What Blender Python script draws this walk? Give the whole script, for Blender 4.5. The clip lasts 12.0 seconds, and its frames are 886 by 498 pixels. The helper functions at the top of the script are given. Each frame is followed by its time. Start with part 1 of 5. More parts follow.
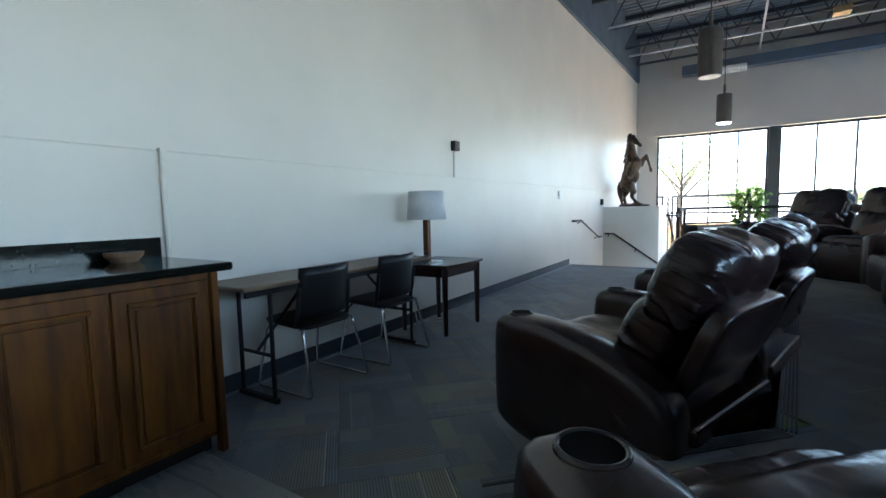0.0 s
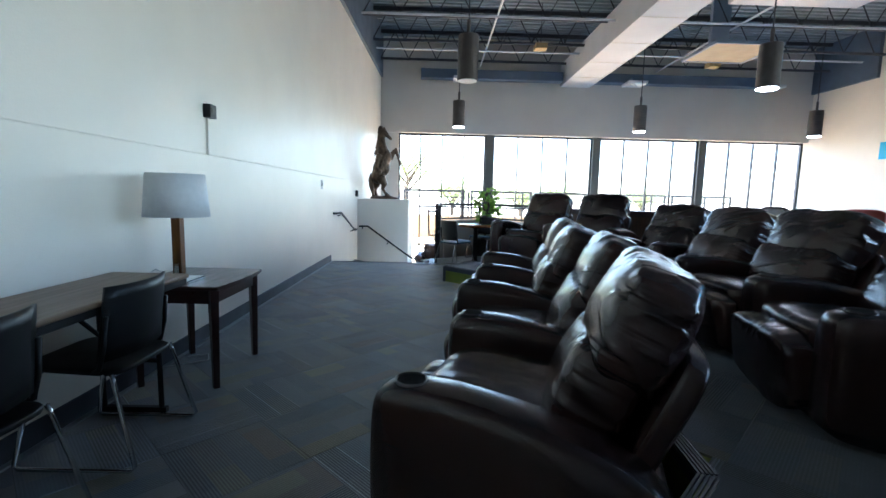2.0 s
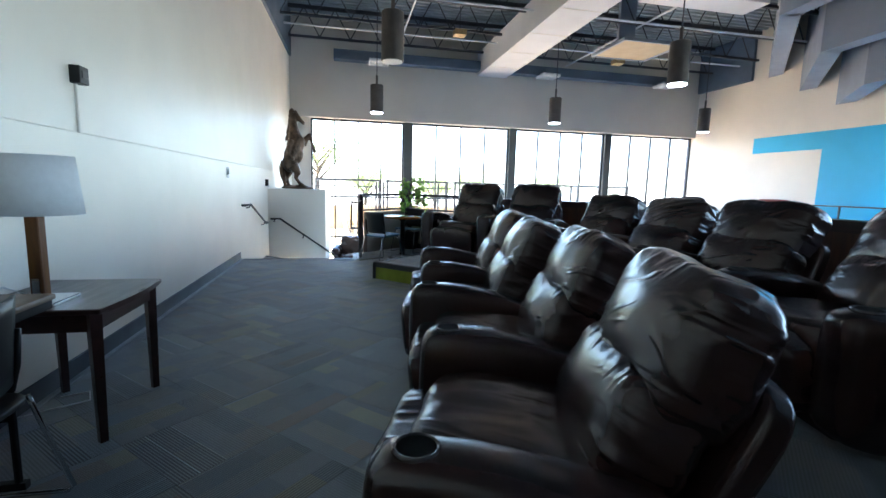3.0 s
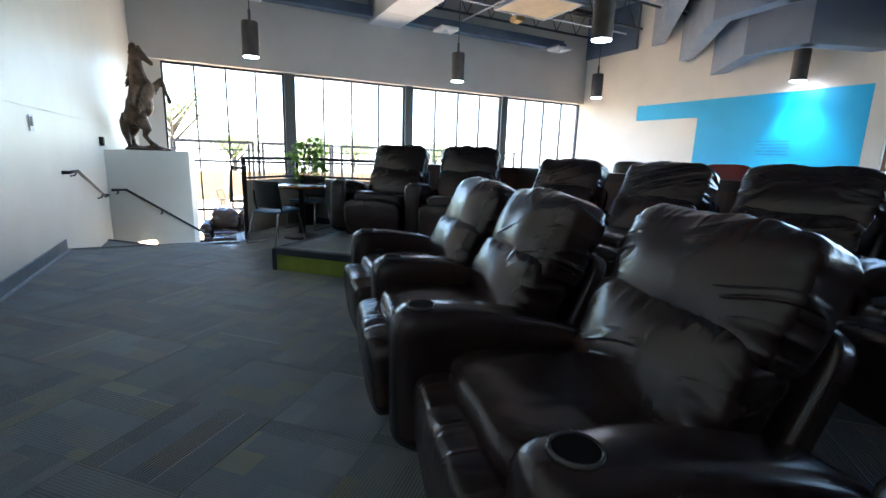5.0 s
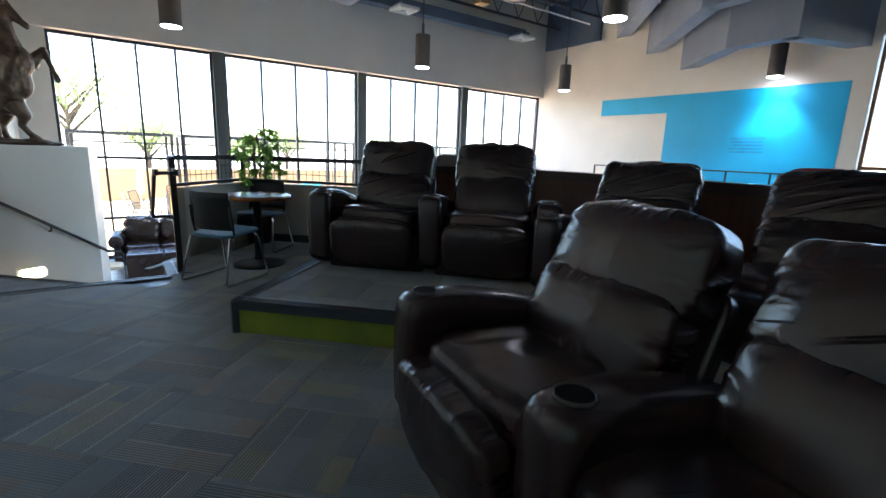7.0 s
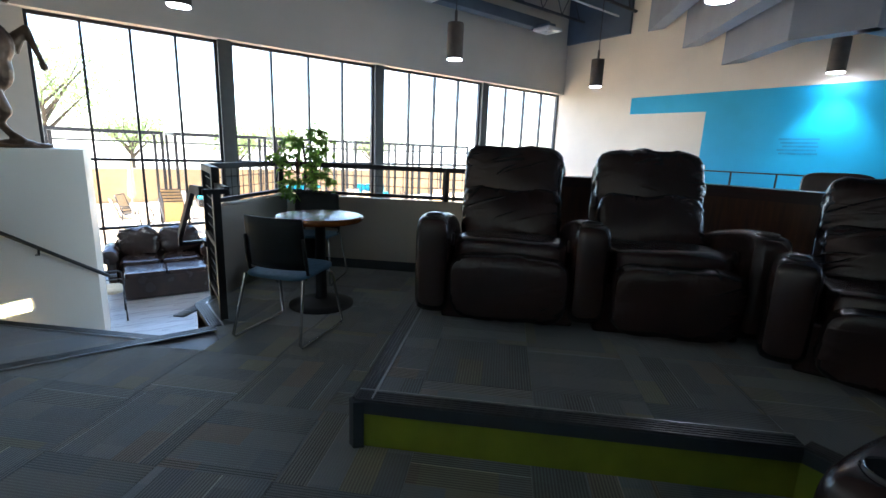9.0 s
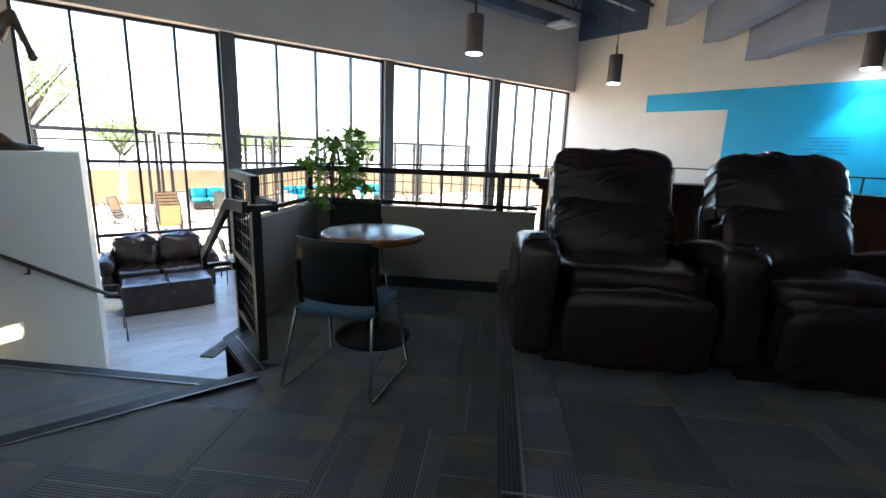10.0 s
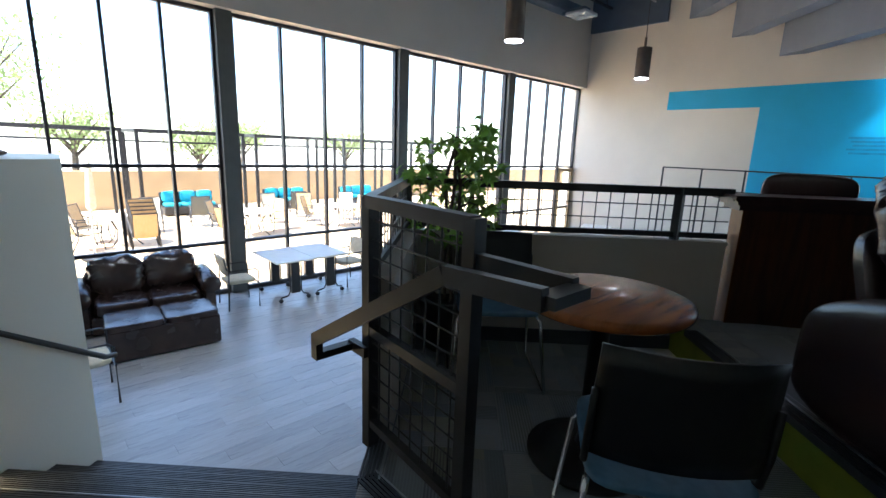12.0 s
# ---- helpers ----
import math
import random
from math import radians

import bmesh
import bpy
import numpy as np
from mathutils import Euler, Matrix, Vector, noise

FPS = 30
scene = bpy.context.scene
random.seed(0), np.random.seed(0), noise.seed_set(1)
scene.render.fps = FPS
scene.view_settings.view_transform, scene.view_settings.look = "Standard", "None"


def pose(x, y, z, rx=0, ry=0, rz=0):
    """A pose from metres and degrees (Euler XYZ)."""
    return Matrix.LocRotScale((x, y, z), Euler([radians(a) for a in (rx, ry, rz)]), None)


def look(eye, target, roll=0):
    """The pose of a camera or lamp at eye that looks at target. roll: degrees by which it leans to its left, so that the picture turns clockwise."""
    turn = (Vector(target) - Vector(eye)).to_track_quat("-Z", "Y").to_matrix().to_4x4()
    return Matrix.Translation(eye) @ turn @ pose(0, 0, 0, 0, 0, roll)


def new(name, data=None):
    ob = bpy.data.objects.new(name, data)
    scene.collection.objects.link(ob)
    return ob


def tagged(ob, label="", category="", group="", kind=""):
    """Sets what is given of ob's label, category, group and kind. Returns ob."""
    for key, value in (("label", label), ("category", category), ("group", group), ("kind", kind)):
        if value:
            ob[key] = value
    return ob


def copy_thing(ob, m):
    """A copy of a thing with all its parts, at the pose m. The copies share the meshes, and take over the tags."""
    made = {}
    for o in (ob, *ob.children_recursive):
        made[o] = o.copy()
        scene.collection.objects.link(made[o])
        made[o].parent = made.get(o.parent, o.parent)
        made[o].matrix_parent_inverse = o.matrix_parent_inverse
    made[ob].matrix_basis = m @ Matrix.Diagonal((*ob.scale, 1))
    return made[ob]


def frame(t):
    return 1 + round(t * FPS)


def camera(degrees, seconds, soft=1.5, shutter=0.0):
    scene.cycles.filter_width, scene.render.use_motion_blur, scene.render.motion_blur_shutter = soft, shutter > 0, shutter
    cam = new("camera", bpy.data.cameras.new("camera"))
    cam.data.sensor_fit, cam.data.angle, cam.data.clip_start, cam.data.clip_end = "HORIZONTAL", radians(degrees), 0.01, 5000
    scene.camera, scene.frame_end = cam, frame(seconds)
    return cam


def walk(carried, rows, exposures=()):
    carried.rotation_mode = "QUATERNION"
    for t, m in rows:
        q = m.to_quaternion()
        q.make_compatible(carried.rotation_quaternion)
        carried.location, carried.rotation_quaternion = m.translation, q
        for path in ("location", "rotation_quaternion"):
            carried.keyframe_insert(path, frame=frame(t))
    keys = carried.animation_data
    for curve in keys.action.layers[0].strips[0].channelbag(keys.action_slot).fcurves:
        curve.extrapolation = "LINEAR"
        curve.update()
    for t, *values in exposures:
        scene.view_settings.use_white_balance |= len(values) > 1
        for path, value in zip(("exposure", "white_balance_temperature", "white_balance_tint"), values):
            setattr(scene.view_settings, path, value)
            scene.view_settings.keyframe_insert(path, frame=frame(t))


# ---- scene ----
cam = camera(88.5, 12.0)
PATH = [
    (0, (2.779, 1.335, 1.184), (1.708, 3.015, 1.009), -1.3),
    (0.5, (2.497, 1.532, 1.201), (1.73, 3.368, 0.993), 0.2),
    (1, (2.277, 1.687, 1.23), (1.815, 3.62, 1.006), 0.9),
    (1.5, (2.153, 1.785, 1.282), (1.951, 3.761, 1.046), 1.3),
    (2, (1.935, 2.029, 1.259), (1.97, 4.016, 1.027), 1.4),
    (2.5, (1.797, 2.246, 1.271), (2.039, 4.217, 1.03), 1.5),
    (3, (1.7, 2.502, 1.258), (2.118, 4.44, 0.991), 1.5),
    (3.5, (1.611, 2.769, 1.231), (2.181, 4.66, 0.922), 1.7),
    (5.5, (1.521, 4.218, 1.205), (2.494, 5.915, 0.789), 1.9),
    (6, (1.549, 4.616, 1.236), (2.586, 6.274, 0.817), 1.9),
    (6.5, (1.538, 5.091, 1.229), (2.637, 6.71, 0.815), 2.0),
    (8.5, (1.349, 6.701, 1.282), (2.54, 8.252, 0.862), 2.2),
    (9, (1.269, 7.084, 1.281), (2.466, 8.631, 0.861), 2.2),
    (9.5, (1.213, 7.496, 1.269), (2.421, 9.035, 0.852), 2.1),
    (10, (1.174, 7.918, 1.292), (2.401, 9.439, 0.868), 2.1),
    (10.5, (1.11, 8.33, 1.328), (2.363, 9.828, 0.895), 2.3),
    (11, (1.105, 8.771, 1.299), (2.383, 10.249, 0.873), 2.3),
    (11.5, (1.012, 9.325, 1.285), (2.328, 10.771, 0.863), 2.1),
    (12, (0.978, 9.698, 1.302), (2.315, 11.123, 0.874), 2.1),
]
walk(cam, [(t, look(eye, target, roll)) for t, eye, target, roll in PATH], exposures=[(0.0, 3.58, 5600, 9), (1.0, 3.70, 5550, 9), (3.5, 3.69, 5600, 9), (5.5, 3.50, 5750, 9), (8.5, 3.16, 5850, 9), (10.5, 2.95, 5850, 9), (12.0, 2.72, 5850, 9)])

# ---- world, sun, exposure ----
world = bpy.data.worlds.new("sky_world")
scene.world = world
world.use_nodes = True
wn = world.node_tree
sky = wn.nodes.new("ShaderNodeTexSky")
sky.sky_type = "NISHITA"
sky.sun_disc = False
sky.sun_elevation = radians(55)
sky.sun_rotation = radians(277)
wn.links.new(sky.outputs[0], wn.nodes["Background"].inputs[0])
wn.nodes["Background"].inputs[1].default_value = 0.15
sun_data = bpy.data.lights.new("sun", "SUN")
sun_data.energy, sun_data.angle, sun_data.color = 5.0, radians(0.6), (1.0, 0.89, 0.73)
sun = new("sun", sun_data)
sun.matrix_world = look((-20, 22.4, 30), (0.0, 20.0, 0.0))
# Added fill lamp in the east window's unseen stretch, brightens the west wall.
day = bpy.data.lights.new("east_window_fill", "AREA")
day.shape, day.size, day.size_y, day.energy, day.color = "RECTANGLE", 8.4, 5.2, 36, (0.74, 0.89, 1.0)
day_ob = new("east_window_fill", day)
day_ob.matrix_world = look((14.98, 0.3, 1.3), (0.0, 0.3, 1.3))


# ---- materials ----
def nodes_of(name):
    m = bpy.data.materials.new(name)
    m.use_nodes = True
    nt = m.node_tree
    return m, nt, nt.nodes["Principled BSDF"]


def mat(name, color, rough=0.5, metal=0.0, var=0.12, scale=6.0, bump=0.0, bump_scale=60.0, spec=0.5, coat=0.0, per_object=0.0, stretch=(1, 1, 1), color2=None):
    """A surface with variation at two scales: broad stains, fine grain."""
    m, nt, b = nodes_of(name)
    N, L = nt.nodes.new, nt.links.new
    co = N("ShaderNodeTexCoord")
    mp = N("ShaderNodeMapping")
    mp.inputs["Scale"].default_value = stretch
    L(co.outputs["Object"], mp.inputs[0])
    n1 = N("ShaderNodeTexNoise"); n1.inputs["Scale"].default_value = scale; n1.inputs["Detail"].default_value = 6
    n2 = N("ShaderNodeTexNoise"); n2.inputs["Scale"].default_value = bump_scale; n2.inputs["Detail"].default_value = 3
    L(mp.outputs[0], n1.inputs["Vector"]); L(mp.outputs[0], n2.inputs["Vector"])
    mix = N("ShaderNodeMix"); mix.data_type = "RGBA"
    c = color
    d = color2 or tuple(max(0.0, v * (1 - 2.2 * var)) for v in c)
    mix.inputs[6].default_value = (*c, 1); mix.inputs[7].default_value = (*d, 1)
    ramp = N("ShaderNodeMapRange"); ramp.inputs[1].default_value = 0.35; ramp.inputs[2].default_value = 0.7
    L(n1.outputs[0], ramp.inputs[0]); L(ramp.outputs[0], mix.inputs[0])
    out = mix.outputs[2]
    if per_object:
        oi = N("ShaderNodeObjectInfo"); hsv = N("ShaderNodeHueSaturation")
        mr = N("ShaderNodeMapRange"); mr.inputs[3].default_value = 1 - per_object; mr.inputs[4].default_value = 1 + per_object
        L(oi.outputs["Random"], mr.inputs[0]); L(mr.outputs[0], hsv.inputs["Value"]); L(out, hsv.inputs["Color"])
        out = hsv.outputs[0]
    L(out, b.inputs["Base Color"])
    rr = N("ShaderNodeMapRange"); rr.inputs[3].default_value = max(0.02, rough - 0.08); rr.inputs[4].default_value = min(1, rough + 0.1)
    L(n1.outputs[0], rr.inputs[0]); L(rr.outputs[0], b.inputs["Roughness"])
    b.inputs["Metallic"].default_value = metal
    b.inputs["Specular IOR Level"].default_value = spec
    b.inputs["Coat Weight"].default_value = coat
    if bump:
        bp = N("ShaderNodeBump"); bp.inputs["Strength"].default_value = bump; bp.inputs["Distance"].default_value = 0.01
        L(n2.outputs[0], bp.inputs["Height"]); L(bp.outputs[0], b.inputs["Normal"])
    return m


def glow(name, color, strength):
    m, nt, b = nodes_of(name)
    b.inputs["Base Color"].default_value = (0.8, 0.8, 0.8, 1)
    b.inputs["Emission Color"].default_value = (*color, 1)
    b.inputs["Emission Strength"].default_value = strength
    return m


def glass(name, tint=(0.97, 0.98, 0.98)):
    m, nt, b = nodes_of(name)
    nt.nodes.remove(b)
    out = nt.nodes["Material Output"]
    tr = nt.nodes.new("ShaderNodeBsdfTransparent"); tr.inputs[0].default_value = (*tint, 1)
    gl = nt.nodes.new("ShaderNodeBsdfGlossy"); gl.inputs["Roughness"].default_value = 0.02
    lw = nt.nodes.new("ShaderNodeLayerWeight"); lw.inputs[0].default_value = 0.5
    pw = nt.nodes.new("ShaderNodeMath"); pw.operation = "POWER"; pw.inputs[1].default_value = 5.0
    fr = nt.nodes.new("ShaderNodeMath"); fr.operation = "MULTIPLY_ADD"; fr.inputs[1].default_value = 0.5; fr.inputs[2].default_value = 0.02
    nt.links.new(lw.outputs["Facing"], pw.inputs[0]); nt.links.new(pw.outputs[0], fr.inputs[0])
    mx = nt.nodes.new("ShaderNodeMixShader")
    nt.links.new(fr.outputs[0], mx.inputs[0]); nt.links.new(tr.outputs[0], mx.inputs[1]); nt.links.new(gl.outputs[0], mx.inputs[2])
    nt.links.new(mx.outputs[0], out.inputs[0])
    return m


def leaf(name, c, through_colour):
    """A thin leaf: a slightly glossy face that lets some light through."""
    m = mat(name, c, 0.42, var=0.3, scale=9, color2=tuple(v * 1.5 for v in c))
    nt = m.node_tree
    tl = nt.nodes.new("ShaderNodeBsdfTranslucent"); tl.inputs[0].default_value = (*through_colour, 1)
    mx = nt.nodes.new("ShaderNodeMixShader"); mx.inputs[0].default_value = 0.52
    nt.links.new(nt.nodes["Principled BSDF"].outputs[0], mx.inputs[1]); nt.links.new(tl.outputs[0], mx.inputs[2])
    nt.links.new(mx.outputs[0], nt.nodes["Material Output"].inputs[0])
    return m


def carpet(name):
    """Carpet tile: fine ribs along the piece's own x, woven blocks of slightly different shade, here and there a pale thread."""
    m, nt, b = nodes_of(name)
    N, L = nt.nodes.new, nt.links.new

    def math_node(op, a, b=None, c=None):
        n = N("ShaderNodeMath")
        n.operation = op
        for i, v in enumerate((a, b, c)):
            if v is None:
                continue
            if isinstance(v, (int, float)):
                n.inputs[i].default_value = v
            else:
                L(v, n.inputs[i])
        return n.outputs[0]

    co = N("ShaderNodeTexCoord"); oi = N("ShaderNodeObjectInfo")
    sep = N("ShaderNodeSeparateXYZ"); L(co.outputs["Object"], sep.inputs[0])
    rnd = oi.outputs["Random"]
    yy = math_node("MULTIPLY_ADD", sep.outputs[1], 8.0, math_node("MULTIPLY", rnd, 977.0))
    strip = math_node("FLOOR", yy)
    xx = math_node("FLOOR", math_node("ADD", math_node("MULTIPLY", sep.outputs[0], 3.1), math_node("MULTIPLY", strip, 0.37)))
    comb = N("ShaderNodeCombineXYZ"); L(strip, comb.inputs[0]); L(xx, comb.inputs[1])
    wn = N("ShaderNodeTexWhiteNoise"); wn.noise_dimensions = "2D"; L(comb.outputs[0], wn.inputs["Vector"])
    ws = N("ShaderNodeTexWhiteNoise"); ws.noise_dimensions = "1D"; L(strip, ws.inputs["W"])
    cr = N("ShaderNodeValToRGB"); cr.color_ramp.interpolation = "CONSTANT"
    e = cr.color_ramp.elements
    e[0].position, e[0].color = 0.0, (0.118, 0.136, 0.158, 1)
    e[1].position, e[1].color = 0.32, (0.138, 0.155, 0.172, 1)
    for pos, col in ((0.55, (0.150, 0.158, 0.158, 1)), (0.74, (0.108, 0.120, 0.138, 1)), (0.85, (0.178, 0.178, 0.138, 1)), (0.93, (0.158, 0.138, 0.126, 1))):
        k = e.new(pos); k.color = col
    L(wn.outputs[0], cr.inputs[0])
    # broad wear
    n1 = N("ShaderNodeTexNoise"); n1.inputs["Scale"].default_value = 3.0; n1.inputs["Detail"].default_value = 6
    L(co.outputs["Object"], n1.inputs["Vector"])
    n2 = N("ShaderNodeTexNoise"); n2.inputs["Scale"].default_value = 260.0; n2.inputs["Detail"].default_value = 2
    L(co.outputs["Object"], n2.inputs["Vector"])
    val = math_node("MULTIPLY", math_node("MULTIPLY_ADD", n1.outputs[0], 0.5, 0.75), math_node("MULTIPLY_ADD", rnd, 0.55, 1.0))
    val = math_node("MULTIPLY", val, math_node("MULTIPLY_ADD", n2.outputs[0], 0.7, 0.65))
    # ribs, strong in some strips
    rib = math_node("SINE", math_node("MULTIPLY", sep.outputs[1], 2 * math.pi / 0.0135))
    rib01 = math_node("MULTIPLY_ADD", rib, 0.5, 0.5)
    amt = math_node("MULTIPLY_ADD", ws.outputs[0], 0.62, 0.08)
    val = math_node("MULTIPLY", val, math_node("SUBTRACT", 1.0, math_node("MULTIPLY", math_node("SUBTRACT", 1.0, rib01), amt)))
    # pale threads between a few strips
    edge = math_node("LESS_THAN", math_node("FRACT", yy), 0.05)
    thread = math_node("MULTIPLY", edge, math_node("GREATER_THAN", ws.outputs[0], 0.72))
    val = math_node("MULTIPLY", val, math_node("MULTIPLY_ADD", thread, 1.1, 1.0))
    hsv = N("ShaderNodeHueSaturation"); L(val, hsv.inputs["Value"]); L(cr.outputs[0], hsv.inputs["Color"])
    L(hsv.outputs[0], b.inputs["Base Color"])
    b.inputs["Roughness"].default_value = 0.62
    b.inputs["Specular IOR Level"].default_value = 0.35
    b.inputs["Sheen Weight"].default_value = 0.4
    b.inputs["Sheen Roughness"].default_value = 0.45
    bp = N("ShaderNodeBump"); bp.inputs["Strength"].default_value = 0.6; bp.inputs["Distance"].default_value = 0.004
    L(math_node("ADD", math_node("MULTIPLY", rib01, amt), math_node("MULTIPLY", n2.outputs[0], 0.5)), bp.inputs["Height"]); L(bp.outputs[0], b.inputs["Normal"])
    return m


def wood(name, c1, c2, rough=0.35, axis=(1, 12, 1), coat=0.0, per_object=0.0, scale=3.0):
    m = mat(name, c1, rough, 0, 0.1, scale, 0.08, 40, coat=coat, stretch=axis, color2=c2, per_object=per_object)
    return m


def leather(name, a, b, ha, hb, amount=1.0):
    """Soft upholstery leather: gathers that run in from the seams at +-ha and +-hb of the part's own axes a and b, and a few tension folds."""
    m, nt, bs = nodes_of(name)
    N, L = nt.nodes.new, nt.links.new

    def math_node(op, p, q=None, r=None, clamp=False):
        n = N("ShaderNodeMath")
        n.operation, n.use_clamp = op, clamp
        for i, v in enumerate((p, q, r)):
            if v is None:
                continue
            if isinstance(v, (int, float)):
                n.inputs[i].default_value = v
            else:
                L(v, n.inputs[i])
        return n.outputs[0]

    def ridge(u, v, w, sharp, distortion):
        """Thin ridge lines of a noise stretched along v."""
        c = N("ShaderNodeCombineXYZ")
        for i, k in enumerate((u, v, w)):
            L(k, c.inputs[i])
        n = N("ShaderNodeTexNoise"); n.inputs["Scale"].default_value = 1.0; n.inputs["Detail"].default_value = 1.5; n.inputs["Distortion"].default_value = distortion
        L(c.outputs[0], n.inputs["Vector"])
        d = math_node("ABSOLUTE", math_node("SUBTRACT", n.outputs[0], 0.5))
        k = N("ShaderNodeMapRange"); k.interpolation_type = "SMOOTHSTEP"
        k.inputs[1].default_value, k.inputs[2].default_value, k.inputs[3].default_value, k.inputs[4].default_value = 0.0, sharp, 1.0, 0.0
        L(d, k.inputs[0])
        return k.outputs[0]

    co = N("ShaderNodeTexCoord"); oi = N("ShaderNodeObjectInfo")
    sep = N("ShaderNodeSeparateXYZ"); L(co.outputs["Object"], sep.inputs[0])
    A, B = sep.outputs[a], sep.outputs[b]
    seed = math_node("MULTIPLY", oi.outputs["Random"], 61.0)

    def seam(v, h):
        k = N("ShaderNodeMapRange"); k.interpolation_type = "SMOOTHSTEP"
        k.inputs[1].default_value, k.inputs[2].default_value = 0.40 * h, 1.04 * h
        L(math_node("ABSOLUTE", v), k.inputs[0])
        return k.outputs[0]

    g1 = math_node("MULTIPLY", ridge(math_node("MULTIPLY", A, 9.0), math_node("MULTIPLY", B, 2.0), seed, 0.11, 0.5), seam(B, hb))
    g2 = math_node("MULTIPLY", ridge(math_node("MULTIPLY", B, 9.0), math_node("MULTIPLY", A, 2.0), math_node("ADD", seed, 7.0), 0.11, 0.5), seam(A, ha))
    slant = math_node("MULTIPLY_ADD", B, 7.0, math_node("MULTIPLY", A, 2.2))
    f = ridge(slant, math_node("MULTIPLY", A, 1.3), math_node("ADD", seed, 19.0), 0.06, 0.6)
    patch = N("ShaderNodeTexNoise"); patch.noise_dimensions = "4D"; patch.inputs["Scale"].default_value = 3.2
    L(co.outputs["Object"], patch.inputs["Vector"]); L(seed, patch.inputs["W"])
    pm = N("ShaderNodeMapRange"); pm.inputs[1].default_value, pm.inputs[2].default_value = 0.50, 0.64; L(patch.outputs[0], pm.inputs[0])
    f = math_node("MULTIPLY", f, pm.outputs[0])
    uneven = N("ShaderNodeTexNoise"); uneven.noise_dimensions = "4D"; uneven.inputs["Scale"].default_value = 5.5
    L(co.outputs["Object"], uneven.inputs["Vector"]); L(math_node("ADD", seed, 3.0), uneven.inputs["W"])
    um = N("ShaderNodeMapRange"); um.inputs[1].default_value, um.inputs[2].default_value, um.inputs[3].default_value = 0.38, 0.60, 0.22; L(uneven.outputs[0], um.inputs[0])
    gathers = math_node("MULTIPLY", math_node("ADD", g1, math_node("MULTIPLY", g2, 0.7)), um.outputs[0])
    height = math_node("ADD", gathers, math_node("MULTIPLY", f, 0.95))
    b1 = N("ShaderNodeBump"); b1.inputs["Strength"].default_value = 0.85 * amount; b1.inputs["Distance"].default_value = 0.012
    L(height, b1.inputs["Height"])
    grain = N("ShaderNodeTexNoise"); grain.inputs["Scale"].default_value = 190.0; grain.inputs["Detail"].default_value = 2
    L(co.outputs["Object"], grain.inputs["Vector"])
    b2 = N("ShaderNodeBump"); b2.inputs["Strength"].default_value = 0.05; b2.inputs["Distance"].default_value = 0.01
    L(grain.outputs[0], b2.inputs["Height"]); L(b1.outputs[0], b2.inputs["Normal"]); L(b2.outputs[0], bs.inputs["Normal"])
    mix = N("ShaderNodeMix"); mix.data_type = "RGBA"
    mix.inputs[6].default_value, mix.inputs[7].default_value = (0.037, 0.020, 0.0195, 1), (0.025, 0.013, 0.0125, 1)
    L(patch.outputs[0], mix.inputs[0]); L(mix.outputs[2], bs.inputs["Base Color"])
    rr = N("ShaderNodeMapRange"); rr.inputs[3].default_value, rr.inputs[4].default_value = 0.22, 0.28
    L(patch.outputs[0], rr.inputs[0]); L(rr.outputs[0], bs.inputs["Roughness"])
    bs.inputs["Specular IOR Level"].default_value = 0.62
    return m


M_WALL = mat("wall_paint", (0.77, 0.73, 0.65), 0.40, var=0.03, scale=1.2, bump=0.12, bump_scale=90)
M_WALL_WARM = mat("warm_wall_paint", (0.74, 0.67, 0.57), 0.45, var=0.03, scale=1.2, bump=0.1, bump_scale=90)
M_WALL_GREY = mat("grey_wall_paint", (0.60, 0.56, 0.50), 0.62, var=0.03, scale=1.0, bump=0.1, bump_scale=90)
M_BLUE = mat("blue_wall_paint", (0.02, 0.42, 0.72), 0.5, var=0.04, scale=1.5, bump=0.08, bump_scale=90)
M_STEEL_BLUE = mat("blue_grey_paint", (0.10, 0.135, 0.19), 0.5, var=0.08, scale=2)
M_PANEL = mat("grey_blue_panel_paint", (0.22, 0.25, 0.31), 0.55, var=0.05, scale=1.5)
M_BEAM = mat("pale_beam_paint", (0.62, 0.61, 0.62), 0.6, var=0.05, scale=1.0)
M_DECK = mat("roof_deck_steel", (0.28, 0.32, 0.36), 0.45, 0.3, var=0.1, scale=2)
M_JOIST = mat("joist_steel", (0.06, 0.065, 0.08), 0.5, 0.2, var=0.1, scale=4)
M_PIPE = mat("pale_pipe", (0.6, 0.62, 0.66), 0.4, 0.2, var=0.06)
M_CARPET = carpet("ribbed_carpet")
M_BASE = mat("rubber_base", (0.035, 0.045, 0.06), 0.4, var=0.1)
M_NOSE = mat("rubber_nosing", (0.045, 0.05, 0.06), 0.4, var=0.15, scale=20)
M_ALU = mat("aluminium_edge", (0.42, 0.44, 0.47), 0.42, 0.9, var=0.06)
M_GREEN = mat("lime_green_paint", (0.22, 0.27, 0.02), 0.5, var=0.12, scale=5)
M_LEATHER_HEAD = leather("creased_leather_headrest", 1, 2, 0.36, 0.225, 0.85)
M_LEATHER_LUMBAR = leather("creased_leather_lumbar", 1, 2, 0.35, 0.19, 0.75)
M_LEATHER_FOOT = leather("gathered_leather_footrest", 1, 2, 0.355, 0.20, 0.4)
M_LEATHER_SEAT = leather("seat_leather", 0, 1, 0.33, 0.36, 0.22)
M_LEATHER_FLAT = leather("taut_brown_leather", 0, 2, 9.0, 9.0, 0.10)
M_SOFA = mat("brown_leather", (0.046, 0.029, 0.024), 0.24, var=0.25, scale=5, bump=0.06, bump_scale=120)
